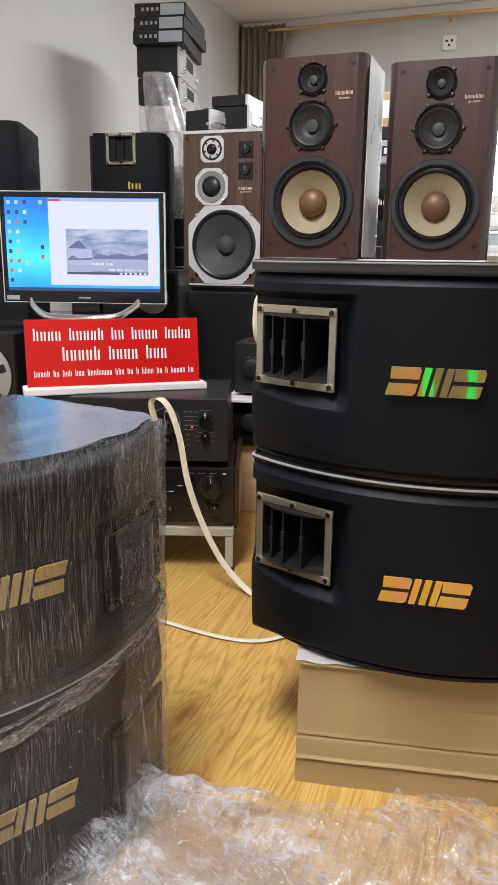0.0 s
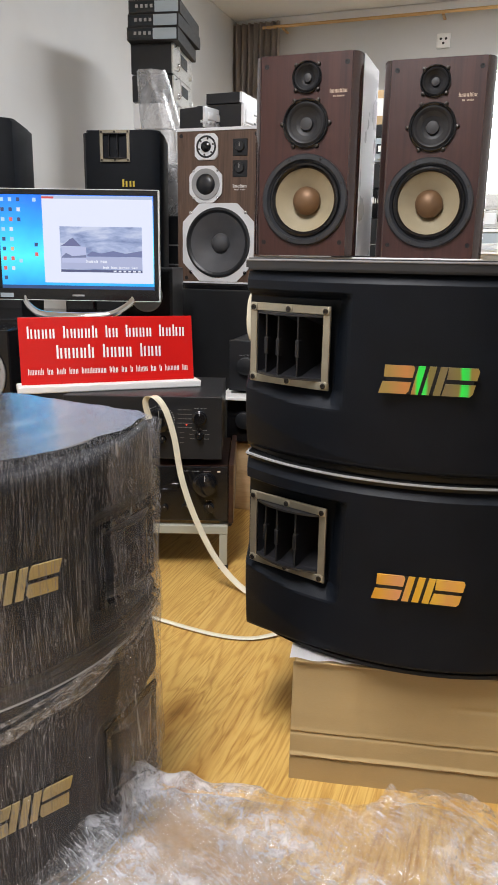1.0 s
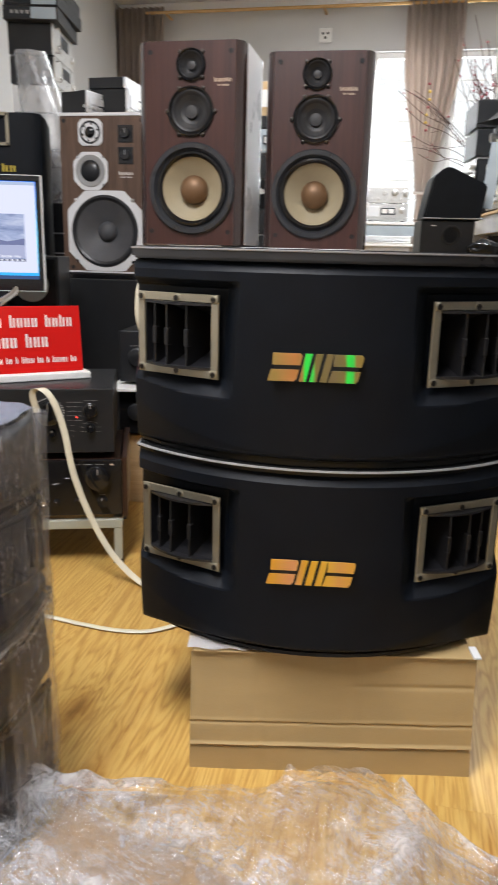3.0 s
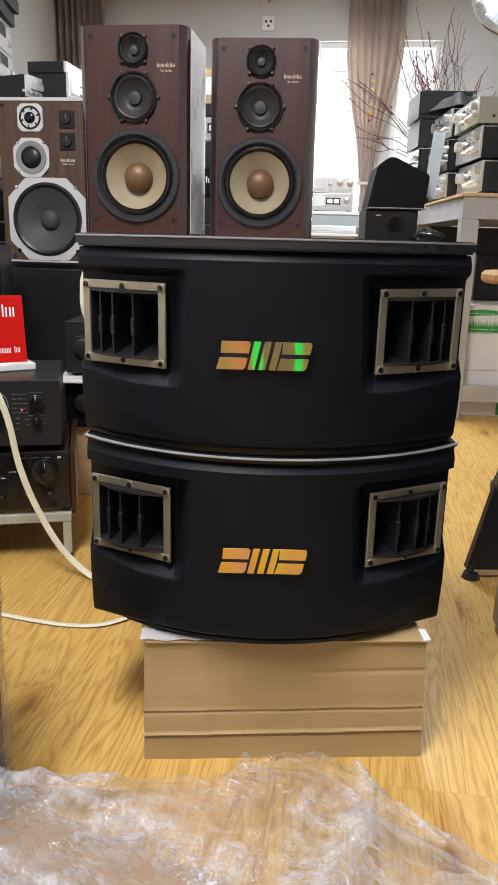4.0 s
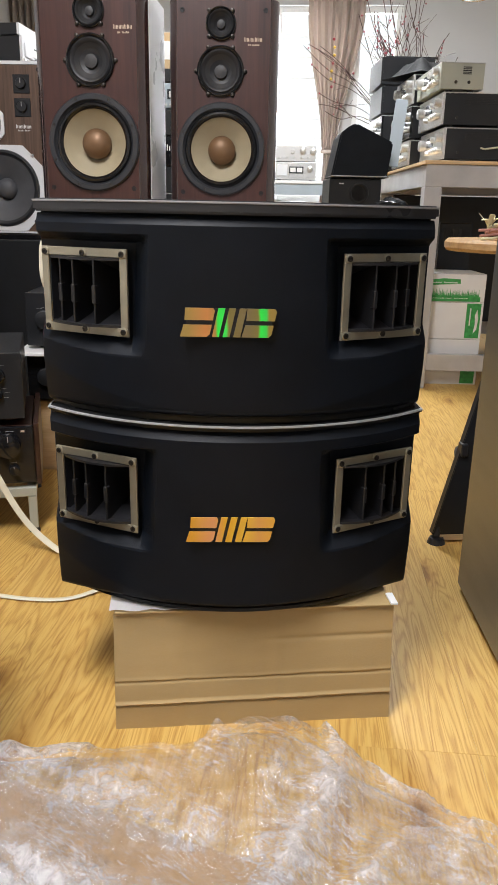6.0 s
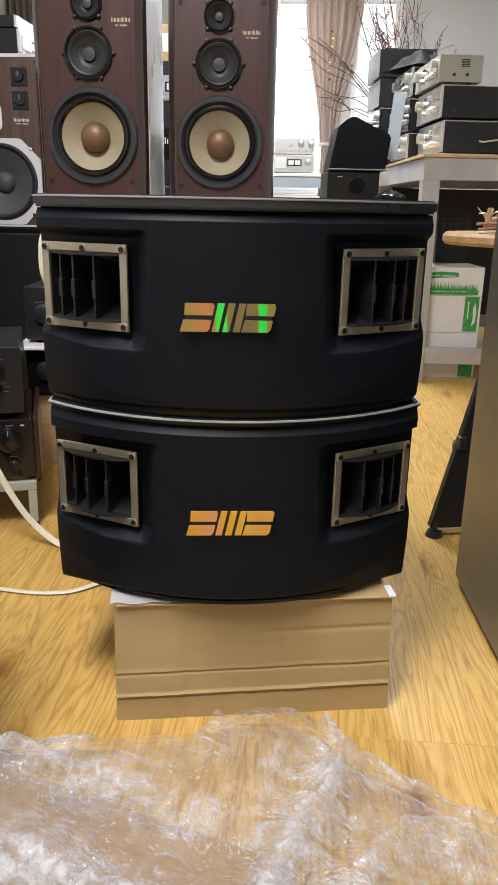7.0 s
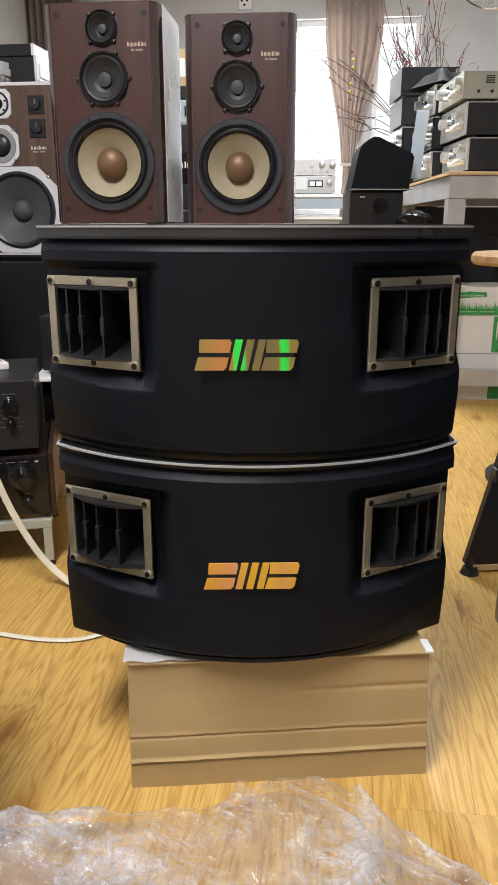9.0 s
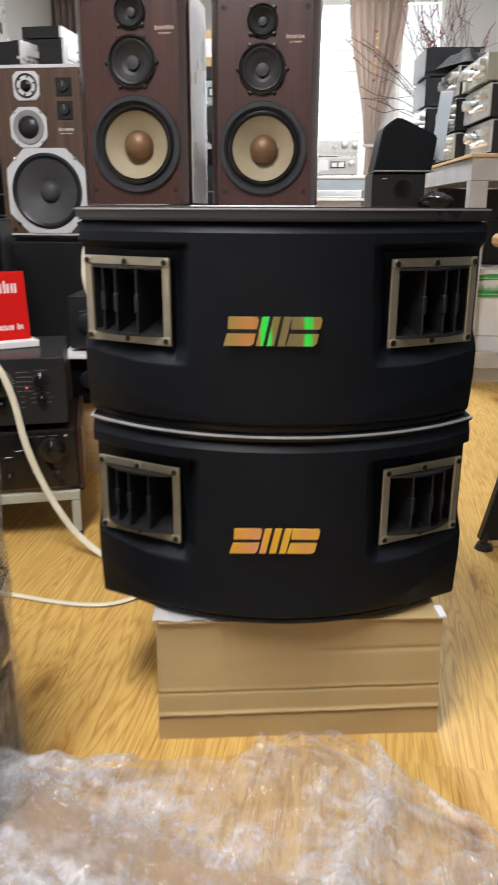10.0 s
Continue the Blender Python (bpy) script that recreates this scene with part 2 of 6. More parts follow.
M["foil_gold"] = foil("gold_foil", [(0.0, (0.72, 0.36, 0.03)), (0.22, (0.72, 0.33, 0.14)), (0.36, (0.78, 0.42, 0.025)), (0.6, (0.76, 0.45, 0.05)), (0.72, (0.72, 0.36, 0.09)), (1.0, (0.78, 0.42, 0.03))])
M["foil_dull"] = foil("dull_gold_foil", [(0.0, (0.5, 0.36, 0.1)), (0.4, (0.55, 0.45, 0.22)), (0.6, (0.45, 0.36, 0.16)), (1.0, (0.55, 0.4, 0.12))])
M["cardboard"] = mat("corrugated_cardboard", (0.41, 0.287, 0.128), 0.8, var=0.07, scale=5, fine=220, relief=0.1, stretch=(1, 1, 3))
M["cardboard_tape"] = mat("cardboard_edge", (0.50, 0.35, 0.19), 0.75, var=0.08, relief=0.05)
M["foam"] = mat("white_foam", (0.75, 0.75, 0.76), 0.7, var=0.05, fine=200, relief=0.2)
M["rosewood"] = wood("rosewood_veneer", (0.032, 0.0104, 0.0085), (0.064, 0.0218, 0.0172), 0.40, (45, 45, 2.0), coat=0.0)
M["lacquer"] = wood("lacquered_rosewood", (0.018, 0.0072, 0.0065), (0.042, 0.0165, 0.0140), 0.22, (45, 45, 2.0), coat=1.0)
# window light on the lacquered side, put into a pale colour
M["pale_reflection"] = mat("pale_window_reflection", (0.80, 0.81, 0.83), 0.3, var=0.03, scale=2, fine=6, relief=0.0)
M["walnut"] = wood("walnut_veneer", (0.055, 0.030, 0.020), (0.135, 0.080, 0.054), 0.42, (60, 60, 3.0))
M["dark_wood"] = wood("dark_amp_case", (0.012, 0.006, 0.005), (0.05, 0.02, 0.012), 0.35, (2.5, 45, 45))
M["plywood"] = wood("pale_plywood", (0.42, 0.28, 0.14), (0.62, 0.45, 0.26), 0.6, (3, 30, 30))
M["table_wood"] = wood("round_table_wood", (0.35, 0.2, 0.08), (0.55, 0.35, 0.17), 0.4, (3, 30, 30))
M["cream_cone"] = mat("cream_cone", (0.36, 0.305, 0.20), 0.55, var=0.08, scale=12, fine=260, relief=0.15)
M["copper_dome"] = mat("copper_dome", (0.20, 0.115, 0.06), 0.5, metal=0.4, var=0.1, relief=0.02)
M["rubber"] = mat("black_rubber", (0.013, 0.014, 0.017), 0.38, var=0.15, relief=0.04)
M["basket"] = mat("dark_grey_basket", (0.030, 0.032, 0.037), 0.36, var=0.08, scale=20, fine=200, relief=0.02)
M["dark_cone"] = mat("dark_paper_cone", (0.014, 0.014, 0.016), 0.5, var=0.12, scale=30, fine=300, relief=0.08)
M["cone_ring"] = mat("charcoal_cone", (0.034, 0.034, 0.036), 0.5, var=0.12, scale=30, fine=300, relief=0.08)
M["grey_cone"] = mat("grey_paper_cone", (0.072, 0.073, 0.080), 0.6, var=0.12, scale=15, fine=300, relief=0.2)
M["silver"] = mat("brushed_silver", (0.62, 0.62, 0.61), 0.3, metal=0.7, var=0.06, scale=10, fine=200, relief=0.04, stretch=(1, 6, 6))
M["silver_paint"] = mat("silver_paint", (0.76, 0.77, 0.79), 0.4, metal=0.1, var=0.06, relief=0.03)
M["beige_steel"] = mat("beige_grey_steel", (0.36, 0.37, 0.31), 0.45, var=0.06, scale=5, relief=0.04)
M["white_plastic"] = mat("white_plastic", (0.78, 0.78, 0.77), 0.4, var=0.04, relief=0.02)
M["white_metal"] = mat("white_painted_steel", (0.46, 0.455, 0.46), 0.38, metal=0.25, var=0.16, scale=4, fine=90, relief=0.06)
M["steel"] = mat("brushed_steel_panel", (0.17, 0.175, 0.185), 0.36, metal=0.85, var=0.12, scale=2.5, fine=160, relief=0.04, stretch=(1, 1, 8))
M["sign_red"] = mat("red_acrylic", (0.56, 0.012, 0.010), 0.22, var=0.05, scale=4, relief=0.0)
M["print_white"] = mat("white_print", (0.8, 0.79, 0.77), 0.5, var=0.03, relief=0.0)
M["print_gold"] = mat("pale_gold_print", (0.62, 0.48, 0.36), 0.45, var=0.05, relief=0.0)
M["print_yellow"] = mat("yellow_print", (0.65, 0.5, 0.06), 0.4, var=0.05, relief=0.0)
M["print_grey"] = mat("grey_print", (0.30, 0.30, 0.30), 0.5, var=0.05, relief=0.0)
M["green_print"] = mat("green_grass_print", (0.04, 0.30, 0.07), 0.5, var=0.35, scale=60, relief=0.0)
M["carton_white"] = mat("white_carton", (0.74, 0.73, 0.72), 0.6, var=0.05, fine=150, relief=0.06)
M["cord"] = mat("cream_flat_cord", (0.62, 0.58, 0.45), 0.5, var=0.08, scale=20, fine=300, relief=0.1)
M["curtain"] = mat("beige_curtain_cloth", (0.44, 0.375, 0.33), 0.85, var=0.08, scale=3, fine=500, relief=0.2, stretch=(1, 1, 0.2))
M["brass"] = mat("brass_rod", (0.62, 0.40, 0.19), 0.35, metal=0.6, var=0.08, relief=0.0)
M["chrome"] = mat("chrome", (0.75, 0.75, 0.76), 0.12, metal=1.0, var=0.05, relief=0.0)
M["twig"] = mat("brown_twig", (0.055, 0.030, 0.024), 0.7, var=0.25, scale=30, relief=0.1)
M["bud"] = mat("red_bud", (0.22, 0.018, 0.03), 0.5, var=0.3, scale=50, relief=0.0)
M["gold_ball"] = mat("gold_ornament", (0.6, 0.42, 0.06), 0.3, metal=0.5, var=0.1, relief=0.0)
M["cloth_black"] = mat("black_cloth", (0.012, 0.012, 0.013), 0.7, var=0.3, scale=20, relief=0.2)
M["wrap"] = film("stretch_wrap", 0.05, 0.36, (300, 300, 2.0), tone=(0.62, 0.62, 0.66), gloss=0.09, wrinkle=0.22, cut=(0.52, 0.60, 0.74), zones=5.0, crease=1.0, milky=0.3, fold=(110, 110, 3), shine=0.045, web=(190, 190, 1.6), line=0.52, patches=5.0)
M["wrap_dense"] = film("crinkled_wrap", 0.08, 0.62, (70, 70, 10), tone=(0.66, 0.66, 0.70), gloss=0.05, wrinkle=1.0, cut=(0.50, 0.62, 0.80), zones=9.0, crease=1.0, milky=0.5, fold=(60, 60, 22), shine=0.07, web=(60, 60, 20), line=0.50, patches=12.0)
M["wrap_top"] = film("stretch_wrap_top", 0.16, 0.45, (14, 40, 20), tone=(0.62, 0.64, 0.70), gloss=0.11, wrinkle=0.10, zones=8.0, fold=(26, 60, 30), shine=0.66, web=(12, 45, 20), line=0.5, patches=6.0)
M["wrap_band"] = film("stretch_wrap_band", 0.02, 0.42, (30, 30, 90), tone=(0.72, 0.72, 0.74), gloss=0.05, wrinkle=0.8, zones=14.0, shine=0.10, web=(24, 24, 90), line=0.5)
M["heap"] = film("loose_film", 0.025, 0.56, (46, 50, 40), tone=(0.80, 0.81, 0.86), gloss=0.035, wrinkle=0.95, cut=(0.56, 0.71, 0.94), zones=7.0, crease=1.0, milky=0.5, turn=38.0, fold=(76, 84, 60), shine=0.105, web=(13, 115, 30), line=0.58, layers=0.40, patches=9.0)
M["brown_card"] = mat("brown_cardboard", (0.32, 0.205, 0.105), 0.8, var=0.1, scale=5, fine=220, relief=0.1)
M["bag"] = film("cloudy_bag", 0.34, 0.75, (9, 9, 4), tone=(0.36, 0.36, 0.37), gloss=0.3, wrinkle=0.5, zones=7.0, crease=0.5, shine=0.05)
M["day"] = glow("daylight_outside", (0.95, 0.98, 1.0), 1.05)
M["led_red"] = glow("red_indicator", (1.0, 0.05, 0.03), 4.0)
M["meter"] = mat("dark_meter", (0.02, 0.025, 0.03), 0.2, var=0.1, relief=0.0)
M["pink_stick"] = mat("pink_brown_stick", (0.42, 0.2, 0.16), 0.6, var=0.2, scale=20, relief=0.05)
M["petal"] = mat("cream_petal", (0.7, 0.66, 0.42), 0.6, var=0.1, relief=0.0)
M["blue_plastic"] = mat("blue_grey_plastic", (0.36, 0.42, 0.47), 0.4, var=0.08, relief=0.02)
M["lamp_white"] = glow("lamp_diffuser", (1.0, 0.95, 0.86), 3.0)


# ---- mesh helpers ----
def part(name, bm, material, parent=None, label="", m=None, smooth=False):
    me = bpy.data.meshes.new(name)
    bmesh.ops.recalc_face_normals(bm, faces=bm.faces)
    bm.to_mesh(me)
    bm.free()
    me.materials.append(material)
    if smooth:
        me.shade_smooth()
        me.set_sharp_from_angle(angle=radians(38))
    ob = new(name, me)
    if parent is not None:
        ob.parent = parent
    if m is not None:
        ob.matrix_local = m
    if label:
        tagged(ob, label)
    return ob


def thing(name, m, label, category, group="", kind=""):
    e = new(name)
    e.empty_display_size = 0.05
    e.matrix_world = m
    return tagged(e, label, category, group, kind)


def box(x0, x1, y0, y1, z0, z1, bevel=0.0, seg=2, bm=None):
    t = bmesh.new()
    bmesh.ops.create_cube(t, size=1.0, matrix=Matrix.LocRotScale(((x0 + x1) / 2, (y0 + y1) / 2, (z0 + z1) / 2), None, (abs(x1 - x0), abs(y1 - y0), abs(z1 - z0))))
    if bevel:
        bmesh.ops.bevel(t, geom=t.edges[:], offset=bevel, segments=seg, affect="EDGES", profile=0.5)
    if bm is None:
        return t
    join(bm, t)
    return bm


def join(bm, t, m=None):
    me = bpy.data.meshes.new("tmp")
    t.to_mesh(me)
    t.free()
    if m is not None:
        me.transform(m)
    bm.from_mesh(me)
    bpy.data.meshes.remove(me)
    return bm


def lathe(profile, seg=40, cx=0.0, cz=0.0, y=0.0, bm=None, squash=1.0):
    """Turned round the y axis; profile of (radius, depth), front to -y."""
    bm = bm or bmesh.new()
    rings = []
    for r, d in profile:
        if r < 1e-5:
            rings.append([bm.verts.new((cx, y + d, cz))])
        else:
            rings.append([bm.verts.new((cx + r * math.cos(2 * math.pi * k / seg), y + d, cz + r * squash * math.sin(2 * math.pi * k / seg))) for k in range(seg)])
    for a, b in zip(rings, rings[1:]):
        if len(a) == 1 and len(b) == 1:
            continue
        for k in range(seg):
            k2 = (k + 1) % seg
            if len(a) == 1:
                bm.faces.new((a[0], b[k], b[k2]))
            elif len(b) == 1:
                bm.faces.new((a[k], b[0], a[k2]))
            else:
                bm.faces.new((a[k], b[k], b[k2], a[k2]))
    return bm


def rod(p, q, r, seg=8, bm=None, r2=None):
    bm = bm or bmesh.new()
    p, q = Vector(p), Vector(q)
    t = bmesh.new()
    bmesh.ops.create_cone(t, cap_ends=True, segments=seg, radius1=r, radius2=r if r2 is None else r2, depth=(q - p).length)
    m = Matrix.Translation((p + q) / 2) @ (q - p).to_track_quat("Z", "Y").to_matrix().to_4x4()
    return join(bm, t, m)


def spline(points, n):
    pts = [Vector(p) for p in points]
    pts = [pts[0]] + pts + [pts[-1]]
    res = []
    for a, b, c, d in zip(pts, pts[1:], pts[2:], pts[3:]):
        for k in range(n):
            t = k / n
            res.append(0.5 * (2 * b + (c - a) * t + (2 * a - 5 * b + 4 * c - d) * t * t + (3 * b - a - 3 * c + d) * t ** 3))
    return res + [pts[-1]]


def ribbon(points, width, thick, n=8, side=None, bm=None):
    """A flat strap or (width = thick) a cable along a smooth line."""
    bm = bm or bmesh.new()
    line = spline(points, n)
    rings = []
    for i, p in enumerate(line):
        t = (line[min(i + 1, len(line) - 1)] - line[max(i - 1, 0)]).normalized()
        s = Vector(side) if side else Vector((0, 0, 1)).cross(t)
        if s.length < 1e-3:
            s = Vector((1, 0, 0))
        s = (s - t * s.dot(t)).normalized()
        u = t.cross(s)
        rings.append([bm.verts.new(p + s * (width / 2) * math.cos(a) + u * (thick / 2) * math.sin(a)) for a in (k * math.pi / 4 for k in range(8))])
    for a, b in zip(rings, rings[1:]):
        for k in range(8):
            bm.faces.new((a[k], a[(k + 1) % 8], b[(k + 1) % 8], b[k]))
    bm.faces.new(rings[0])
    bm.faces.new(rings[-1])
    return bm


def outline(points, y0, y1, bevel=0.0, bm=None):
    """A flat shape in the xz plane pulled from y0 to y1."""
    t = bmesh.new()
    f = t.faces.new([t.verts.new((x, y0, z)) for x, z in points])
    r = bmesh.ops.extrude_face_region(t, geom=[f])
    bmesh.ops.translate(t, vec=(0, y1 - y0, 0), verts=[v for v in r["geom"] if isinstance(v, bmesh.types.BMVert)])
    bmesh.ops.recalc_face_normals(t, faces=t.faces)
    if bevel:
        bmesh.ops.bevel(t, geom=t.edges[:], offset=bevel, segments=2, affect="EDGES")
    if bm is None:
        return t
    return join(bm, t)


def writing(x0, x1, z, h, words, y=0.0, thick=0.0012, seed=1, bm=None):
    """Unreadable writing as plain upright bars: words is a list of letter counts."""
    bm = bm or bmesh.new()
    rnd = random.Random(seed)
    cells = sum(words) + 0.9 * (len(words) - 1)
    w = (x1 - x0) / cells
    x = x0
    for n in words:
        for k in range(n):
            hh = h * rnd.choice((0.74, 0.76, 0.76, 1.0)) if k else h
            box(x + 0.10 * w, x + 0.34 * w, y - thick, y, z, z + hh, bm=bm)
            box(x + 0.55 * w, x + 0.79 * w, y - thick, y, z, z + min(hh, 0.76 * h), bm=bm)
            x += w
        x += 0.9 * w
    return bm


# ---- the room ----
U1, V0 = 4.9, -9.6


def room_part(name, bm, material, label="", kind="structure"):
    ob = part(name, bm, material, smooth=False)
    ob.matrix_world = ROOM
    return tagged(ob, label or name.replace("_", " "), "", "", kind)


slab = room_part("floor", box(-0.2, U1 + 0.2, V0 - 0.2, 0.2, -0.2, -0.009), M["plywood"], "yellow oak laminate floor laid in long boards")
room_part("ceiling", box(-0.2, U1 + 0.2, V0 - 0.2, 0.2, CEIL, CEIL + 0.2), M["ceiling"], "smooth white painted ceiling")
room_part("wall_left", box(-0.2, 0, V0, 0, -0.009, CEIL), M["wall"], "plain pale grey painted wall")
room_part("wall_right", box(U1, U1 + 0.2, V0, 0, -0.009, CEIL), M["wall"], "plain pale grey painted wall")
room_part("wall_front", box(-0.2, U1 + 0.2, V0 - 0.2, V0, -0.009, CEIL), M["wall"], "plain pale grey painted wall")
W1, W2, WZ0, WZ1 = (2.36, 2.95), (3.06, 3.46), 0.95, 2.57
wall = bmesh.new()
box(0, W1[0], 0, 0.2, -0.009, CEIL, bm=wall)
box(W1[1], W2[0], 0, 0.2, WZ0, WZ1, bm=wall)
box(W2[1], U1, 0, 0.2, -0.009, CEIL, bm=wall)
box(W1[0], W2[1], 0, 0.2, WZ1, CEIL, bm=wall)
box(W1[0], W2[1], 0, 0.2, -0.009, WZ0, bm=wall)
room_part("wall_back", wall, M["wall"], "pale grey painted wall with two bright windows")
cove = box(0.02, U1, -0.09, -0.001, 2.93, CEIL - 0.001, 0.01)
room_part("trim", cove, M["ceiling"], "white ceiling moulding above the curtain rod")
room_part("backdrop", box(1.6, 6.2, 1.0, 1.02, 0.2, 3.4), M["day"], "overexposed white daylight outside the windows")
for i, (a, b) in enumerate((W1, W2)):
    w = thing("window_%d" % (i + 1), ROOM @ pose(a, 0.08, WZ0), "bright window with white frame and horizontal bars", "window", "back windows", "structure")
    ww, hh = b - a, WZ1 - WZ0
    fr = bmesh.new()
    for q in ((0, 0.05, 0, hh), (ww - 0.05, ww, 0, hh), (0.05, ww - 0.05, 0, 0.05), (0.05, ww - 0.05, hh - 0.05, hh)):
        box(q[0], q[1], -0.03, 0.03, q[2], q[3], 0.004, bm=fr)
    part("window_frame", fr, M["white_plastic"], w)
    for k in range(8):
        z = 0.05 + (hh - 0.1) * (k + 1) / 9
        part("window_bar", rod((0.05, 0.05, z), (ww - 0.05, 0.05, z), 0.008), M["white_plastic"], w)
    part("window_sill", box(-0.03, ww + 0.03, -0.11, -0.081, -0.04, -0.005, 0.004), M["white_plastic"], w)


def prism(points, z0, z1, bevel=0.0, bm=None):
    """A plan outline pulled up from z0 to z1."""
    t = bmesh.new()
    f = t.faces.new([t.verts.new((x, y, z0)) for x, y in points])
    r = bmesh.ops.extrude_face_region(t, geom=[f])
    bmesh.ops.translate(t, vec=(0, 0, z1 - z0), verts=[v for v in r["geom"] if isinstance(v, bmesh.types.BMVert)])
    bmesh.ops.recalc_face_normals(t, faces=t.faces)
    if bevel:
        es = [e for e in t.edges if abs(e.verts[0].co.z - e.verts[1].co.z) < 1e-6]
        bmesh.ops.bevel(t, geom=es, offset=bevel, segments=2, affect="EDGES")
    if bm is None:
        return t
    return join(bm, t)


def ease(a, b, x):
    return max(0.0, min(1.0, (x - a) / (b - a)))


def smooth(a, b, x):
    t = max(0.0, min(1.0, (x - a) / (b - a)))
    return t * t * (3 - 2 * t)


# ---- wide karaoke loudspeaker with a bowed front and two corner horns ----
ARC, HALF, TALL = 0.445, 0.304, 0.3135


def bow(x):
    return ARC - math.sqrt(ARC * ARC - x * x)


def plan(grow=0.0, back=0.40, n=24):
    front = [(x * (HALF + grow), bow(x * HALF) - grow) for x in (2 * k / n - 1 for k in range(n + 1))]
    return front + [(HALF + grow, 0.16), (0.23 + grow, back), (-0.23 - grow, back), (-HALF - grow, 0.16)]


def badge(parent, foil_mat, x, z, w=0.130, h=0.040, y=-0.0015):
    """Slanted three-block badge on a dark plate."""
    plate = outline([(x - w / 2 + 0.002, z), (x + w / 2 - 0.008, z), (x + w / 2, z + h), (x - w / 2 + 0.01, z + h)], y - 0.001, y + 0.004)
    holder = part("badge", plate, M["black_gloss"], parent, "slanted holographic badge of three blocks on a dark plate")
    s = 0.22

    def slant(pts):
        return [(x - w / 2 + w * u + s * h * v - 0.004, z + h * v) for u, v in pts]
    pieces = []
    for a in (0.0, 0.665):
        pieces.append([(a + 0.01, 0.0), (a + 0.30, 0.0), (a + 0.325, 0.10), (a + 0.325, 0.42), (a + 0.02, 0.42)])
        pieces.append([(a + 0.02, 0.58), (a + 0.325, 0.58), (a + 0.325, 0.90), (a + 0.30, 1.0), (a + 0.0, 1.0)])
    for a in (0.355, 0.47, 0.585):
        pieces.append([(a, 0), (a + 0.075, 0), (a + 0.075, 1.0), (a, 1.0)])
    b = bmesh.new()
    for p in pieces:
        outline(slant(p), y - 0.0035, y - 0.0012, 0.0, b)
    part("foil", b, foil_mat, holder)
    return holder


def karaoke_speaker(m, foil_mat, label, group="", frames=None, dip=0.006, rim="rim_top", inset=0.0, lift=0.004, edge=0.0185):
    sp = thing("karaoke_speaker", m, label, "loudspeaker", group)
    part("cabinet", prism([(-HALF + 0.004, 0.150), (HALF - 0.004, 0.150), (HALF - 0.004, 0.165), (0.226, 0.395), (-0.226, 0.395), (-HALF + 0.004, 0.165)], 0.006, TALL - 0.006), M["black_case"], sp)
    part("top_rim", prism(plan(inset), TALL - edge, TALL, 0.0035), M[rim], sp, "satin dark grey top rim", smooth=True)
    # the ceiling light's glint on the rim's bevel, added as a thin pale strip
    part("rim_highlight", prism(plan(inset + 0.0018), TALL - 0.0044, TALL - 0.0016, 0.0013), M["edge_highlight"], sp, "thin pale strip put in as the highlight round the top rim", smooth=True)
    part("bottom_rim", prism(plan(-0.010), 0.0, 0.011, 0.003), M["rim_grey"], sp, "satin dark grey bottom rim", smooth=True)
    # the moulded front: bowed, chamfered above, with crisp hollows for the horns and a curved lower lip
    g, nx = bmesh.new(), 152
    z0, z1 = 0.010, TALL - edge - 0.002
    levels = [z0 + (z1 - 0.013 - z0) * j / 84 for j in range(85)] + [z1 - 0.0065, z1]
    nz = len(levels) - 1
    rows = []
    for z in levels:
        row = []
        for i in range(nx + 1):
            u = 2 * i / nx - 1
            x = u * HALF
            ax = abs(x)
            y = bow(x)
            floor_z = 0.092 + lift + 0.12 * max(0.0, ax - 0.2)
            hollow = ease(0.128, 0.148, ax + 0.05 * (z - 0.17)) * ease(floor_z, floor_z + 0.025, z) * (1 - ease(0.252 + lift, 0.262 + lift, z))
            y += 0.027 * hollow
            lip = 0.016 + 0.052 * (x / 0.29) ** 2
            y += 0.20 * max(0.0, lip - z)
            y += 0.85 * max(0.0, z - z1 + 0.013) + 0.012 * (1 - ease(z0, z0 + 0.012, z)) ** 2
            y += 0.012 * smooth(0.985, 1.0, abs(u))
            row.append(g.verts.new((x, y, z - dip * u ** 4 * (1 - smooth(z0, z0 + 0.07, z)))))
        rows.append(row)
    for j in range(nz):
        zc = (levels[j] + levels[j + 1]) / 2
        for i in range(nx):
            xc = abs((2 * (i + 0.5) / nx - 1) * HALF)
            if 0.166 < xc < 0.283 and 0.127 + lift < zc < 0.228 + lift:
                continue
            g.faces.new((rows[j][i], rows[j][i + 1], rows[j + 1][i + 1], rows[j + 1][i]))
    # side flanks run back from the bowed front
    for i, sx in ((0, -1), (nx, 1)):
        last = [r[i] for r in rows]
        back = [g.verts.new((sx * (HALF - 0.002), 0.20, v.co.z)) for v in last]
        for a, b, c, d in zip(last, last[1:], back[1:], back):
            g.faces.new((a, b, c, d))
    part("front_panel", g, M["black_vinyl"], sp, "bowed matt black moulded front", smooth=True).data.set_sharp_from_angle(angle=radians(9))
    for sx in (-1, 1):
        horn(sp, Matrix.Translation((sx * 0.221 - 0.002, 0.073, 0.1795 + lift)) @ pose(0, 0, 0, 0, 0, sx * 27.0), 0.151, 0.1245, metal=frames, side=sx)
    badge(sp, foil_mat, -0.012, 0.131)
    return sp


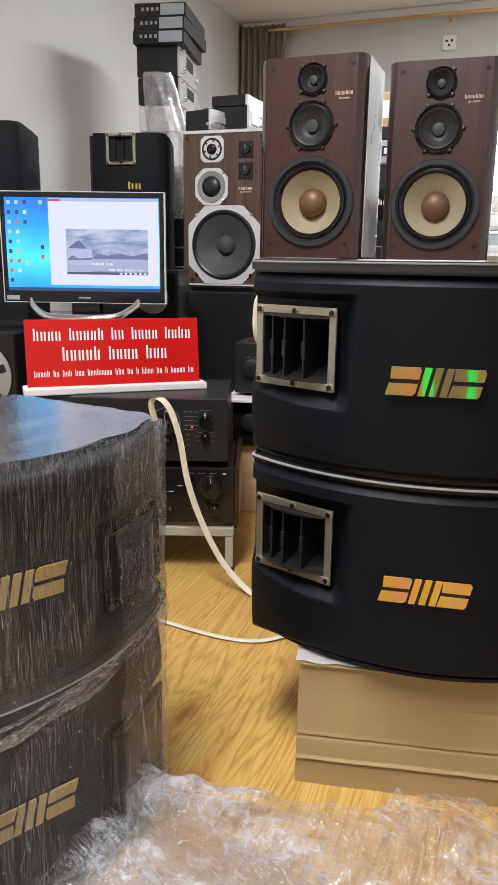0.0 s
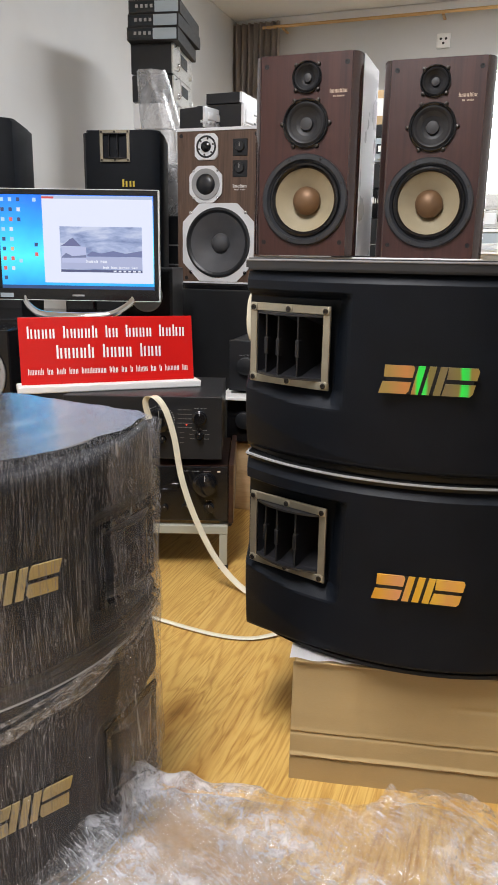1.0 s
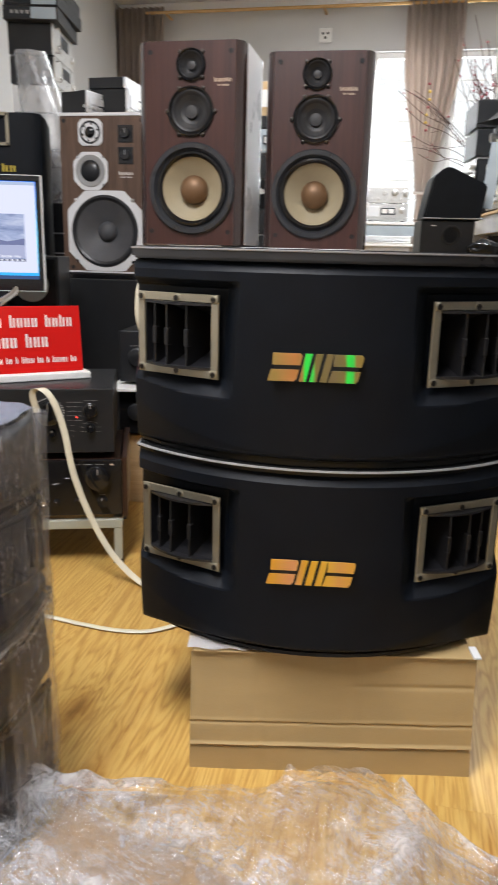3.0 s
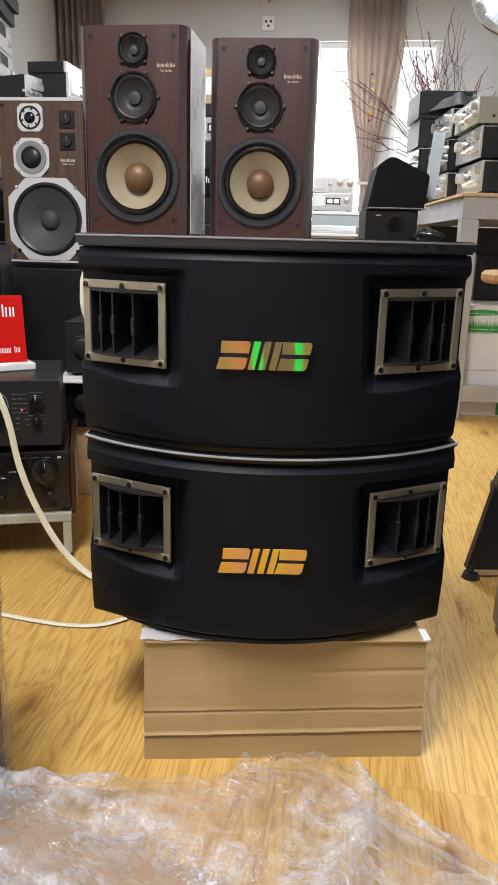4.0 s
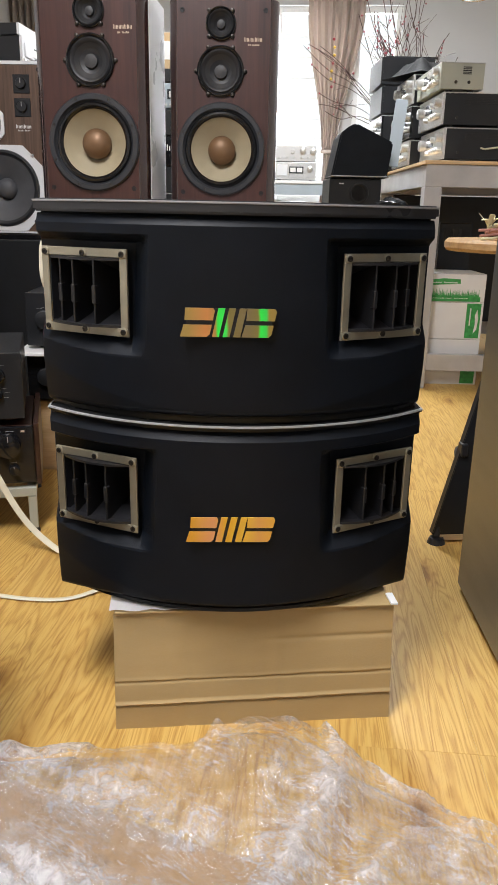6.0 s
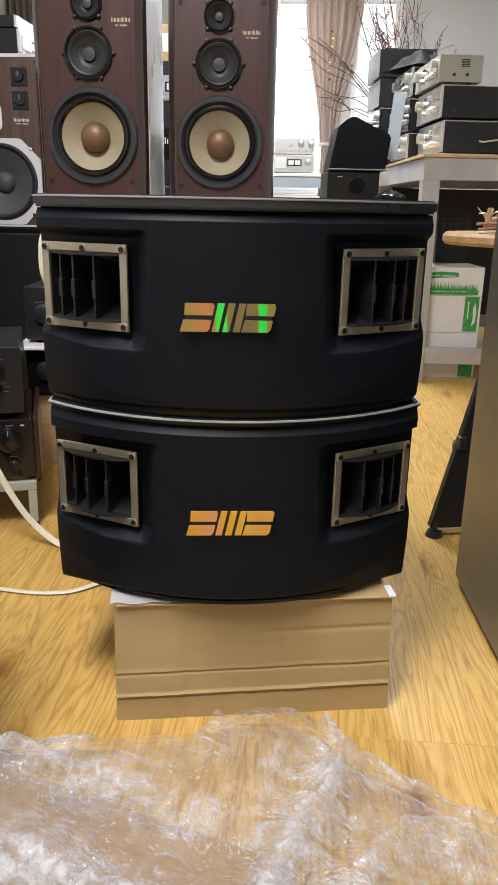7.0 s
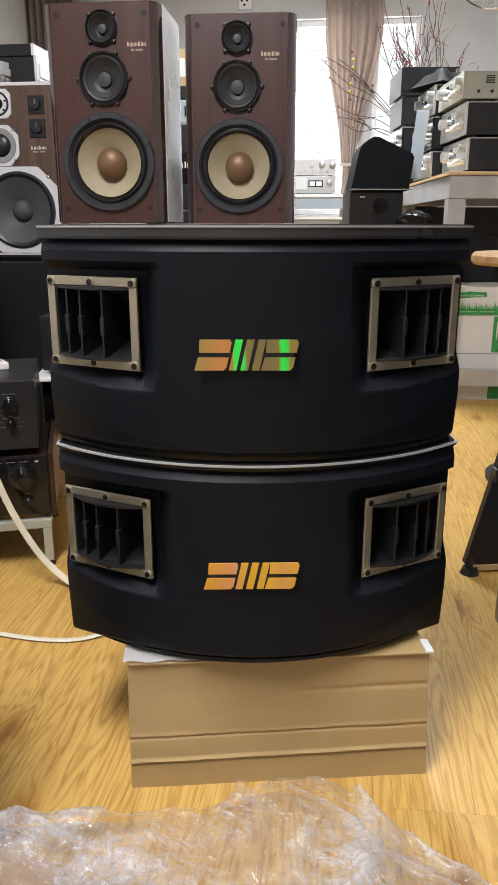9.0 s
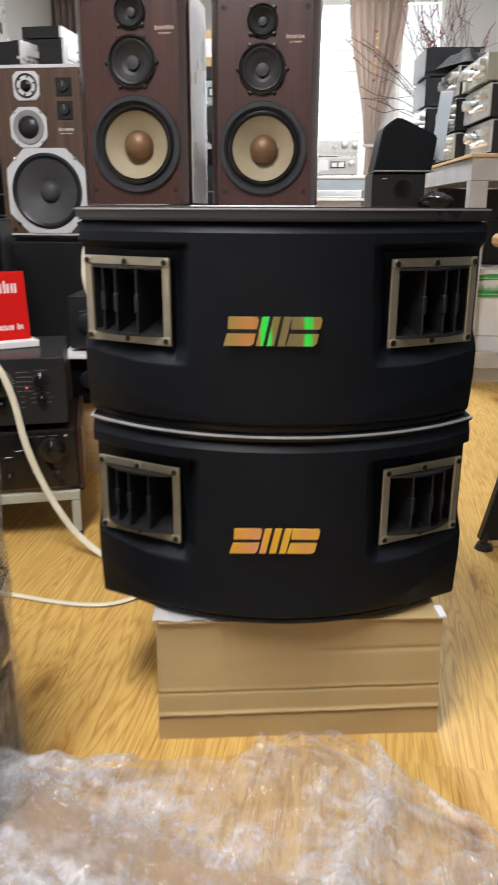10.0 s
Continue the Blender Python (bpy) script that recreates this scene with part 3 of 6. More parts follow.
def horn(sp, m, w=0.146, h=0.134, bar=0.0125, metal=None, side=1):
    """A metal-framed horn: the plastic mouth bows out in front of the frame."""
    hw, hh = w / 2, h / 2
    fr = bmesh.new()
    for q in ((-hw, hw, hh - bar, hh), (-hw, hw, -hh, -hh + bar), (-hw, -hw + bar, -hh + bar, hh - bar), (hw - bar, hw, -hh + bar, hh - bar)):
        box(q[0], q[1], -0.003, 0.0015, q[2], q[3], 0.0008, 1, bm=fr)
    f = part("horn_frame", fr, metal or M["champagne"], sp, "champagne metal horn frame with dark bolts", m)
    for x, z in ((-1, 1), (0, 1), (1, 1), (-1, -1), (0, -1), (1, -1)):
        px, pz = x * (hw - bar * 0.58), z * (hh - bar * 0.58)
        boss = part("boss", lathe([(0, -0.0045), (0.0055, -0.0048), (0.0067, -0.004), (0.007, -0.0025)], 18, px, pz), metal or M["champagne"], f, "", smooth=True)
        part("bolt", lathe([(0, -0.0046), (0.002, -0.0050), (0.0022, -0.0062), (0.0042, -0.0060), (0.0045, -0.0044)], 14, px, pz), M["screw"], boss)
    iw, ih = hw - bar, hh - bar

    def bulge(x):
        return 0.017 * (1 - (x / iw) ** 2)
    n = 14
    t = bmesh.new()
    rings = []
    for k in range(7):
        q = k / 6
        a, b = iw * (1 - 0.30 * q), ih * (1 - 0.50 * q)
        ring = []
        for sz in (-1, 1):
            for i in range(n + 1):
                x = a * (2 * i / n - 1) * -sz
                ring.append(t.verts.new((x, 0.003 - bulge(x) * (1 - q) + 0.058 * q, sz * (b - 0.0010 * (1 - q)))))
        rings.append(ring)
    for a, b in zip(rings, rings[1:]):
        for k in range(len(a)):
            t.faces.new((a[k], a[(k + 1) % len(a)], b[(k + 1) % len(a)], b[k]))
    t.faces.new(rings[-1])
    part("horn_throat", t, M["horn"], sp, "", m)
    # bowed plastic lips above and below the mouth
    for sz in (-1, 1):
        lip = bmesh.new()
        line = [iw * (2 * i / n - 1) for i in range(n + 1)]
        loops = []
        for z in (ih - 0.0040, ih - 0.0004):
            loops.append([lip.verts.new((x, 0.001 - bulge(x) - 0.0015, sz * z)) for x in line])
            loops.append([lip.verts.new((x, 0.0055, sz * z)) for x in line])
        for a, b in ((0, 1), (2, 3), (0, 2), (1, 3)):
            for i in range(n):
                lip.faces.new((loops[a][i], loops[a][i + 1], loops[b][i + 1], loops[b][i]))
        part("horn_lip", lip, M["vane"], sp, "", m)
    for x in (-0.023 * side, 0.013 * side, 0.041 * side):
        if abs(x) > iw - 0.012:
            continue
        y = 0.004 - bulge(x)
        v = box(x - 0.0016, x + 0.0016, y, 0.055, -ih * 0.99, ih * 0.99, 0.0007, 1)
        box(x - 0.0034, x + 0.0034, y - 0.0015, y + 0.008, -0.016, 0.010, 0.001, 1, bm=v)
        part("horn_vane", v, M["vane"], sp, "", m)
    return f


BX = -0.050
karaoke_speaker(pose(BX + 0.007, -0.012, 0.2125, 0, 0, -3), M["foil_gold"], "black bowed karaoke loudspeaker with golden badge, standing on a carton", "shown loudspeaker pair", None, 0.023, "rim_grey", -0.001, 0.009, 0.0105)
karaoke_speaker(pose(BX, -0.012, 0.5265, 0, 0, -4), M["foil_green_sheen"], "black bowed karaoke loudspeaker with rainbow badge, stacked on its twin", "shown loudspeaker pair")

# ---- carton below, with foam sheets ----
cb = thing("cardboard_carton", pose(-0.008, 0.0, 0), "brown corrugated cardboard carton lying flat under the loudspeakers", "carton")


def carton_front():
    g, nx, nz = bmesh.new(), 60, 110
    rows = []
    for j in range(nz + 1):
        z = 0.203 * j / nz
        row = []
        for i in range(nx + 1):
            x = -0.232 + 0.464 * i / nx
            y = 0.022 * (z / 0.203) + 0.003 * noise.noise((x * 6, z * 9, 1.0))
            for zc, w, d in ((0.085, 0.0022, 0.0024), (0.0885, 0.003, -0.0010), (0.047, 0.0026, -0.0036), (0.0425, 0.0020, 0.0028)):
                zz = zc + 0.008 * (x / 0.23) * 0.3 + 0.003 * noise.noise((x * 8, zc * 50, 0))
                y += d * math.exp(-((z - zz) / w) ** 2)
            y += 0.003 * math.exp(-((x - 0.035) / 0.003) ** 2) + 0.0015 * math.exp(-((x + 0.115) / 0.004) ** 2) + 0.0016 * math.exp(-((z - 0.15 - 0.01 * x) / 0.004) ** 2) * smooth(0.0, 0.06, x)
            row.append(g.verts.new((x, y, z)))
        rows.append(row)
    for j in range(nz):
        for i in range(nx):
            g.faces.new((rows[j][i], rows[j][i + 1], rows[j + 1][i + 1], rows[j + 1][i]))
    return g


part("carton_front", carton_front(), M["cardboard"], cb, "creased cardboard side panel", smooth=True)
part("carton_body", box(-0.231, 0.231, 0.027, 0.36, 0.0, 0.203, 0.003), M["cardboard"], cb)
part("carton_flap", box(-0.229, 0.229, 0.018, 0.35, 0.204, 0.2075, 0.001), M["cardboard"], cb, "pale corrugated top flap")
for x0, x1, y0, z in ((-0.246, -0.02, 0.018, 0.2085),):
    g = bmesh.new()
    n = 20
    top = [[g.verts.new((x0 + (x1 - x0) * i / n, y0 + 0.006 * noise.noise((i * 0.4, z * 9, 3)) + d, z + 0.003 * noise.noise((i * 0.7, d * 20, 5)) + 0.003)) for i in range(n + 1)] for d in (0.0, 0.05, 0.12, 0.25)]
    for a, b in zip(top, top[1:]):
        for i in range(n):
            g.faces.new((a[i], a[i + 1], b[i + 1], b[i]))
    bmesh.ops.solidify(g, geom=g.faces[:], thickness=0.003)
    f = part("foam_sheet", g, M["foam"], smooth=True)
    f.matrix_world = pose(0, 0, 0)
    tagged(f, "thin white foam sheet between carton and loudspeaker", "packing foam")
tab = part("foam_tab", box(0.216, 0.228, 0.014, 0.05, 0.2080, 0.2122, 0.001), M["foam"])
tagged(tab, "small white foam tab sticking out beside the carton", "packing foam")


def baffle(x0, x1, z0, z1, holes, n=84, y=0.0):
    """A front board with round openings for the drivers."""
    g = bmesh.new()
    nz = int(n * (z1 - z0) / (x1 - x0))
    rows = [[g.verts.new((x0 + (x1 - x0) * i / n, y, z0 + (z1 - z0) * j / nz)) for i in range(n + 1)] for j in range(nz + 1)]
    for j in range(nz):
        for i in range(n):
            xc, zc = x0 + (x1 - x0) * (i + 0.5) / n, z0 + (z1 - z0) * (j + 0.5) / nz
            if any((xc - cx) ** 2 + (zc - cz) ** 2 < r * r for cx, cz, r in holes):
                continue
            g.faces.new((rows[j][i], rows[j][i + 1], rows[j + 1][i + 1], rows[j + 1][i]))
    bmesh.ops.delete(g, geom=[v for v in g.verts if not v.link_faces], context="VERTS")
    return g


def plate_ring(cx, cz, w, cut, r, y0, y1, n=64):
    """An eight-sided plate with a round opening."""
    h = w / 2
    g = bmesh.new()
    loops = []
    for y, inner in ((y1, False), (y0, False), (y0, True), (y1 + 0.02, True)):
        loop = []
        for k in range(n):
            a = 2 * math.pi * k / n
            c, s = math.cos(a), math.sin(a)
            if inner:
                q = r
            else:
                q = min(h / max(abs(c), 1e-6), h / max(abs(s), 1e-6), (2 * h - cut) / (abs(c) + abs(s)))
            loop.append(g.verts.new((cx + q * c, y, cz + q * s)))
        loops.append(loop)
    for a, b in zip(loops, loops[1:]):
        for k in range(n):
            g.faces.new((a[k], a[(k + 1) % n], b[(k + 1) % n], b[k]))
    return g


# ---- rosewood bookshelf loudspeaker ----
def ring_bolts(parent, n, r, cx, cz, y, size, off=0.0, material=None):
    for k in range(n):
        a = off + 2 * math.pi * k / n
        part("bolt", lathe([(0, -0.004), (size * 0.5, -0.004), (size * 0.55, -0.002), (size, -0.002), (size, 0.002)], 12, cx + r * math.cos(a), cz + r * math.sin(a), y), material or M["screw"], parent)


def rosewood_speaker(m, label, group, dx=0.0, pale=False):
    sp = thing("bookshelf_speaker", m, label, "loudspeaker", group)
    w, h, d = 0.342, 0.604, 0.29
    hw = w / 2
    # a hollow cabinet: sides with rounded front edges, top, bottom and back, and the front board
    for sx in (-1, 1):
        side = [(sx * hw, d), (sx * hw, 0.03), (sx * (hw - 0.007), 0.012), (sx * (hw - 0.022), 0.0), (sx * (hw - 0.026), 0.0), (sx * (hw - 0.026), d)]
        part("side_panel", prism(side, 0, h, 0.002), M["lacquer"], sp, "dark red rosewood side with rounded front edge", smooth=True)
    # pale sheet added where this side reflects the window
    if pale:
        part("side_reflection", box(hw + 0.0003, hw + 0.0022, 0.052, d - 0.001, 0.002, h + 0.002), M["pale_reflection"], sp, "pale silvery sheet added for the window's reflection on the side")
    part("back_panel", box(-hw + 0.0262, hw - 0.0262, d - 0.018, d - 0.001, 0.001, h - 0.001), M["black_case"], sp)
    for z in (0.0, h - 0.018):
        part("end_panel", box(-hw + 0.0262, hw - 0.0262, 0.0004, d - 0.019, z, z + 0.018), M["rosewood"], sp)
    wx, wz = -0.004 + dx, 0.172
    part("baffle", baffle(-hw + 0.026, hw - 0.026, 0.0, h, ((wx, wz, 0.130), (-0.008 + dx, 0.402, 0.064), (-0.008 + dx, 0.536, 0.040))), M["rosewood"], sp, "rosewood front board")
    wf = part("woofer", lathe([(0.1405, 0.0), (0.1405, -0.009), (0.137, -0.013), (0.124, -0.013), (0.121, -0.006), (0.116, -0.003)], 64, wx, wz), M["basket"], sp, "black rubber-rimmed woofer", smooth=True)
    part("surround", lathe([(0.117, -0.003), (0.112, -0.010), (0.106, -0.011), (0.099, -0.006), (0.097, 0.0)], 56, wx, wz), M["black_gloss"], wf, "", smooth=True)
    part("cone", lathe([(0.098, -0.001), (0.086, 0.009), (0.070, 0.021), (0.052, 0.033), (0.040, 0.040)], 64, wx, wz, -0.001), M["cream_cone"], wf, "cream woven cone", smooth=True)
    part("dust_cap", lathe([(0.0445, 0.040)] + [(0.0445 * math.cos(a * math.pi / 20), 0.022 - 0.031 * math.sin(a * math.pi / 20)) for a in range(10)] + [(0, -0.009)], 48, wx, wz), M["copper_dome"], wf, "large copper-brown dome", smooth=True)
    ring_bolts(wf, 8, 0.1315, wx, wz, -0.0125, 0.0042, 0.39)
    for name, cx, cz, r in (("midrange", -0.008 + dx, 0.402, 0.074), ("tweeter", -0.008 + dx, 0.536, 0.0475)):
        q = part(name, lathe([(r, 0.0), (r, -0.007), (r * 0.95, -0.009), (r * 0.9, -0.007), (r * 0.86, -0.004)], 44, cx, cz), M["black_gloss"], sp, "gloss black ring driver", smooth=True)
        part("surround", lathe([(r * 0.87, -0.004), (r * 0.80, -0.008), (r * 0.72, -0.006), (r * 0.66, -0.002)], 44, cx, cz), M["dark_cone"], q, "", smooth=True)
        part("cone", lathe([(r * 0.67, -0.002), (r * 0.60, 0.002), (r * 0.47, 0.009)], 44, cx, cz), M["cone_ring"], q, "", smooth=True)
        part("inner_cone", lathe([(r * 0.475, 0.009), (r * 0.40, 0.011), (r * 0.24, 0.014)], 44, cx, cz), M["dark_cone"], q, "", smooth=True)
        part("dust_cap", lathe([(r * 0.29, 0.013), (r * 0.26, 0.004), (r * 0.15, 0.003), (0, 0.002)], 30, cx, cz), M["cone_ring"], q, "", smooth=True)
        n = 6 if name == "midrange" else 4
        for k in range(n):
            a = (math.pi / 4 if n == 4 else 0) + 2 * math.pi * k / n
            part("bolt", lathe([(0, -0.009), (0.005, -0.008), (0.007, -0.003), (0.007, 0.0)], 12, cx + (r + 0.003) * math.cos(a), cz + (r + 0.003) * math.sin(a)), M["screw"], q)
    for x, z in ((-0.128, 0.573), (0.130, 0.573), (-0.128, 0.041), (0.128, 0.041)):
        part("grille_socket", lathe([(0.0075, 0.0), (0.0075, -0.002), (0.0045, -0.002), (0.004, -0.0005), (0, -0.0005)], 14, x, z), M["hole"], sp)
    part("maker_print", writing(0.065 + dx, 0.122 + dx, 0.487, 0.0125, [7], -0.0002, 0.0006, 4), M["print_gold"], sp, "pale gold printed lettering bars")
    part("model_print", writing(0.077 + dx, 0.113 + dx, 0.475, 0.006, [2, 5], -0.0002, 0.0006, 5), M["print_gold"], sp)
    return sp


rosewood_speaker(pose(-0.386, 1.44, 0.851, 0, 0, -10.4), "dark red rosewood three-way loudspeaker with cream woofer cone", "rosewood pair", 0.012, True)
rosewood_speaker(pose(0.021, 1.513, 0.848, 0, 0, -8.0), "dark red rosewood three-way loudspeaker with cream woofer cone", "rosewood pair")
st = thing("speaker_bench", pose(-0.165, 1.60, 0, 0, 0, -9.5), "low dark bench with a pale top carrying two loudspeakers", "bench")
part("bench_top", box(-0.36, 0.37, -0.17, 0.24, 0.825, 0.847, 0.003), M["white_metal"], st, "pale worn top board")
for x in (-0.33, 0.33):
    for y in (-0.13, 0.2):
        part("leg", box(x - 0.02, x + 0.02, y - 0.02, y + 0.02, 0, 0.825, 0.002), M["black_case"], st)


# ---- walnut monitor loudspeaker with silver-framed drivers ----
def octagon(cx, cz, w, cut):
    h = w / 2
    return [(cx - h + cut, cz - h), (cx + h - cut, cz - h), (cx + h, cz - h + cut), (cx + h, cz + h - cut), (cx + h - cut, cz + h), (cx - h + cut, cz + h), (cx - h, cz + h - cut), (cx - h, cz - h + cut)]


ya = thing("monitor_speaker", pose(-0.786, 2.03, 0.735, 0, 0, -9), "walnut three-way monitor loudspeaker with silver driver plates", "loudspeaker")
for sx in (-1, 1):
    part("side_panel", box(min(sx * 0.178, sx * 0.156), max(sx * 0.178, sx * 0.156), 0, 0.30, 0, 0.605, 0.002), M["walnut"], ya)
part("back_panel", box(-0.155, 0.155, 0.28, 0.299, 0.001, 0.604), M["black_case"], ya)
for z in (0.0, 0.585):
    part("end_panel", box(-0.155, 0.155, 0.001, 0.279, z, z + 0.02), M["walnut"], ya)
part("baffle", baffle(-0.156, 0.156, 0.0, 0.605, ((0.002, 0.163, 0.132), (-0.052, 0.392, 0.055))), M["walnut"], ya, "walnut front board")
part("top_edge", box(-0.179, 0.179, -0.003, 0.012, 0.595, 0.607, 0.001), M["silver_paint"], ya, "pale front edging strip")
part("bottom_edge", box(-0.179, 0.179, -0.003, 0.012, -0.001, 0.006, 0.001), M["silver_paint"], ya)
wx, wz = 0.002, 0.163
pl = part("woofer_plate", plate_ring(wx, wz, 0.312, 0.075, 0.139, -0.006, 0.0), M["silver_paint"], ya, "silver eight-sided woofer plate")
part("surround", lathe([(0.140, -0.006), (0.138, -0.011), (0.130, -0.012), (0.122, -0.007), (0.118, -0.006)], 56, wx, wz), M["rubber"], pl, "", smooth=True)
part("cone", lathe([(0.119, -0.0065), (0.09, 0.006), (0.06, 0.02), (0.035, 0.032)], 56, wx, wz), M["grey_cone"], pl, "matt grey paper cone", smooth=True)
part("dust_cap", lathe([(0.040, 0.031), (0.037, 0.018), (0.026, 0.008), (0.012, 0.003), (0, 0.002)], 36, wx, wz), M["grey_cone"], pl, "", smooth=True)
ring_bolts(pl, 4, 0.168, wx, wz, -0.006, 0.007, math.pi / 4, M["chrome"])
mx, mz = -0.052, 0.392
pl = part("midrange_plate", plate_ring(mx, mz, 0.142, 0.036, 0.060, -0.006, 0.0), M["silver_paint"], ya, "silver eight-sided midrange plate")
part("ring", lathe([(0.061, -0.006), (0.060, -0.010), (0.050, -0.010), (0.040, -0.007)], 44, mx, mz), M["print_grey"], pl, "", smooth=True)
part("dome", lathe([(0.041, -0.007), (0.036, -0.012), (0.022, -0.018), (0, -0.020)], 36, mx, mz), M["rubber"], pl, "", smooth=True)
ring_bolts(pl, 4, 0.073, mx, mz, -0.006, 0.005, math.pi / 4, M["chrome"])
tx, tz = -0.050, 0.535
pl = part("tweeter_plate", outline(octagon(tx, tz, 0.100, 0.016), -0.006, 0.002, 0.002), M["silver_paint"], ya, "silver tweeter plate with dark dome")
part("ring", lathe([(0.043, -0.006), (0.042, -0.008), (0.036, -0.008), (0.035, -0.006)], 36, tx, tz), M["rubber"], pl, "", smooth=True)
part("dome", lathe([(0.021, -0.0062), (0.020, -0.012), (0.012, -0.017), (0, -0.018)], 30, tx, tz), M["black_gloss"], pl, "", smooth=True)
ring_bolts(pl, 6, 0.031, tx, tz, -0.006, 0.004, 0.3)
for z in (0.532, 0.452):
    lv = part("level_control", box(0.062, 0.124, -0.003, 0.002, z - 0.034, z + 0.030, 0.002), M["black_case"], ya, "black level control with round knob")
    part("knob", lathe([(0.019, -0.003), (0.019, -0.010), (0.017, -0.013), (0, -0.013)], 28, 0.093, z), M["rubber"], lv, "", smooth=True)
    part("pointer", box(0.0915, 0.0945, -0.0142, -0.0125, z, z + 0.017), M["print_grey"], lv)
part("maker_print", writing(0.063, 0.123, 0.378, 0.013, [6], -0.0004, 0.0006, 7), M["print_white"], ya)
part("model_print", writing(0.07, 0.117, 0.368, 0.005, [4, 4], -0.0004, 0.0006, 8), M["print_white"], ya)
for x, z in ((-0.16, 0.578), (0.16, 0.578), (-0.14, 0.02), (0.16, 0.02)):
    part("grille_socket", lathe([(0.008, 0.0), (0.008, -0.002), (0.0045, -0.002), (0, -0.001)], 14, x, z), M["hole"], ya)

bk = thing("floor_speaker", pose(-0.79, 2.03, 0, 0, 0, -9), "large black loudspeaker box carrying a walnut loudspeaker", "loudspeaker")
part("cabinet", box(-0.20, 0.235, 0.0, 0.36, 0.02, 0.733, 0.006), M["black_gloss"], bk)
part("grille", box(-0.185, 0.22, -0.012, -0.001, 0.06, 0.71, 0.005), M["black_case"], bk, "black cloth grille")
for x in (-0.17, 0.2):
    part("foot", box(x - 0.02, x + 0.02, 0.02, 0.34, 0.0, 0.02, 0.002), M["rubber"], bk)


# ---- amplifiers and other components ----
def knob(parent, x, z, r, d, y=0.0, material=None, mark=True):
    k = part("knob", lathe([(r * 1.08, y), (r * 1.08, y - 0.003), (r, y - 0.004), (r * 0.96, y - d), (r * 0.86, y - d - 0.0015), (0, y - d - 0.0015)], 28, x, z), material or M["black_case"], parent, "", smooth=True)
    return k


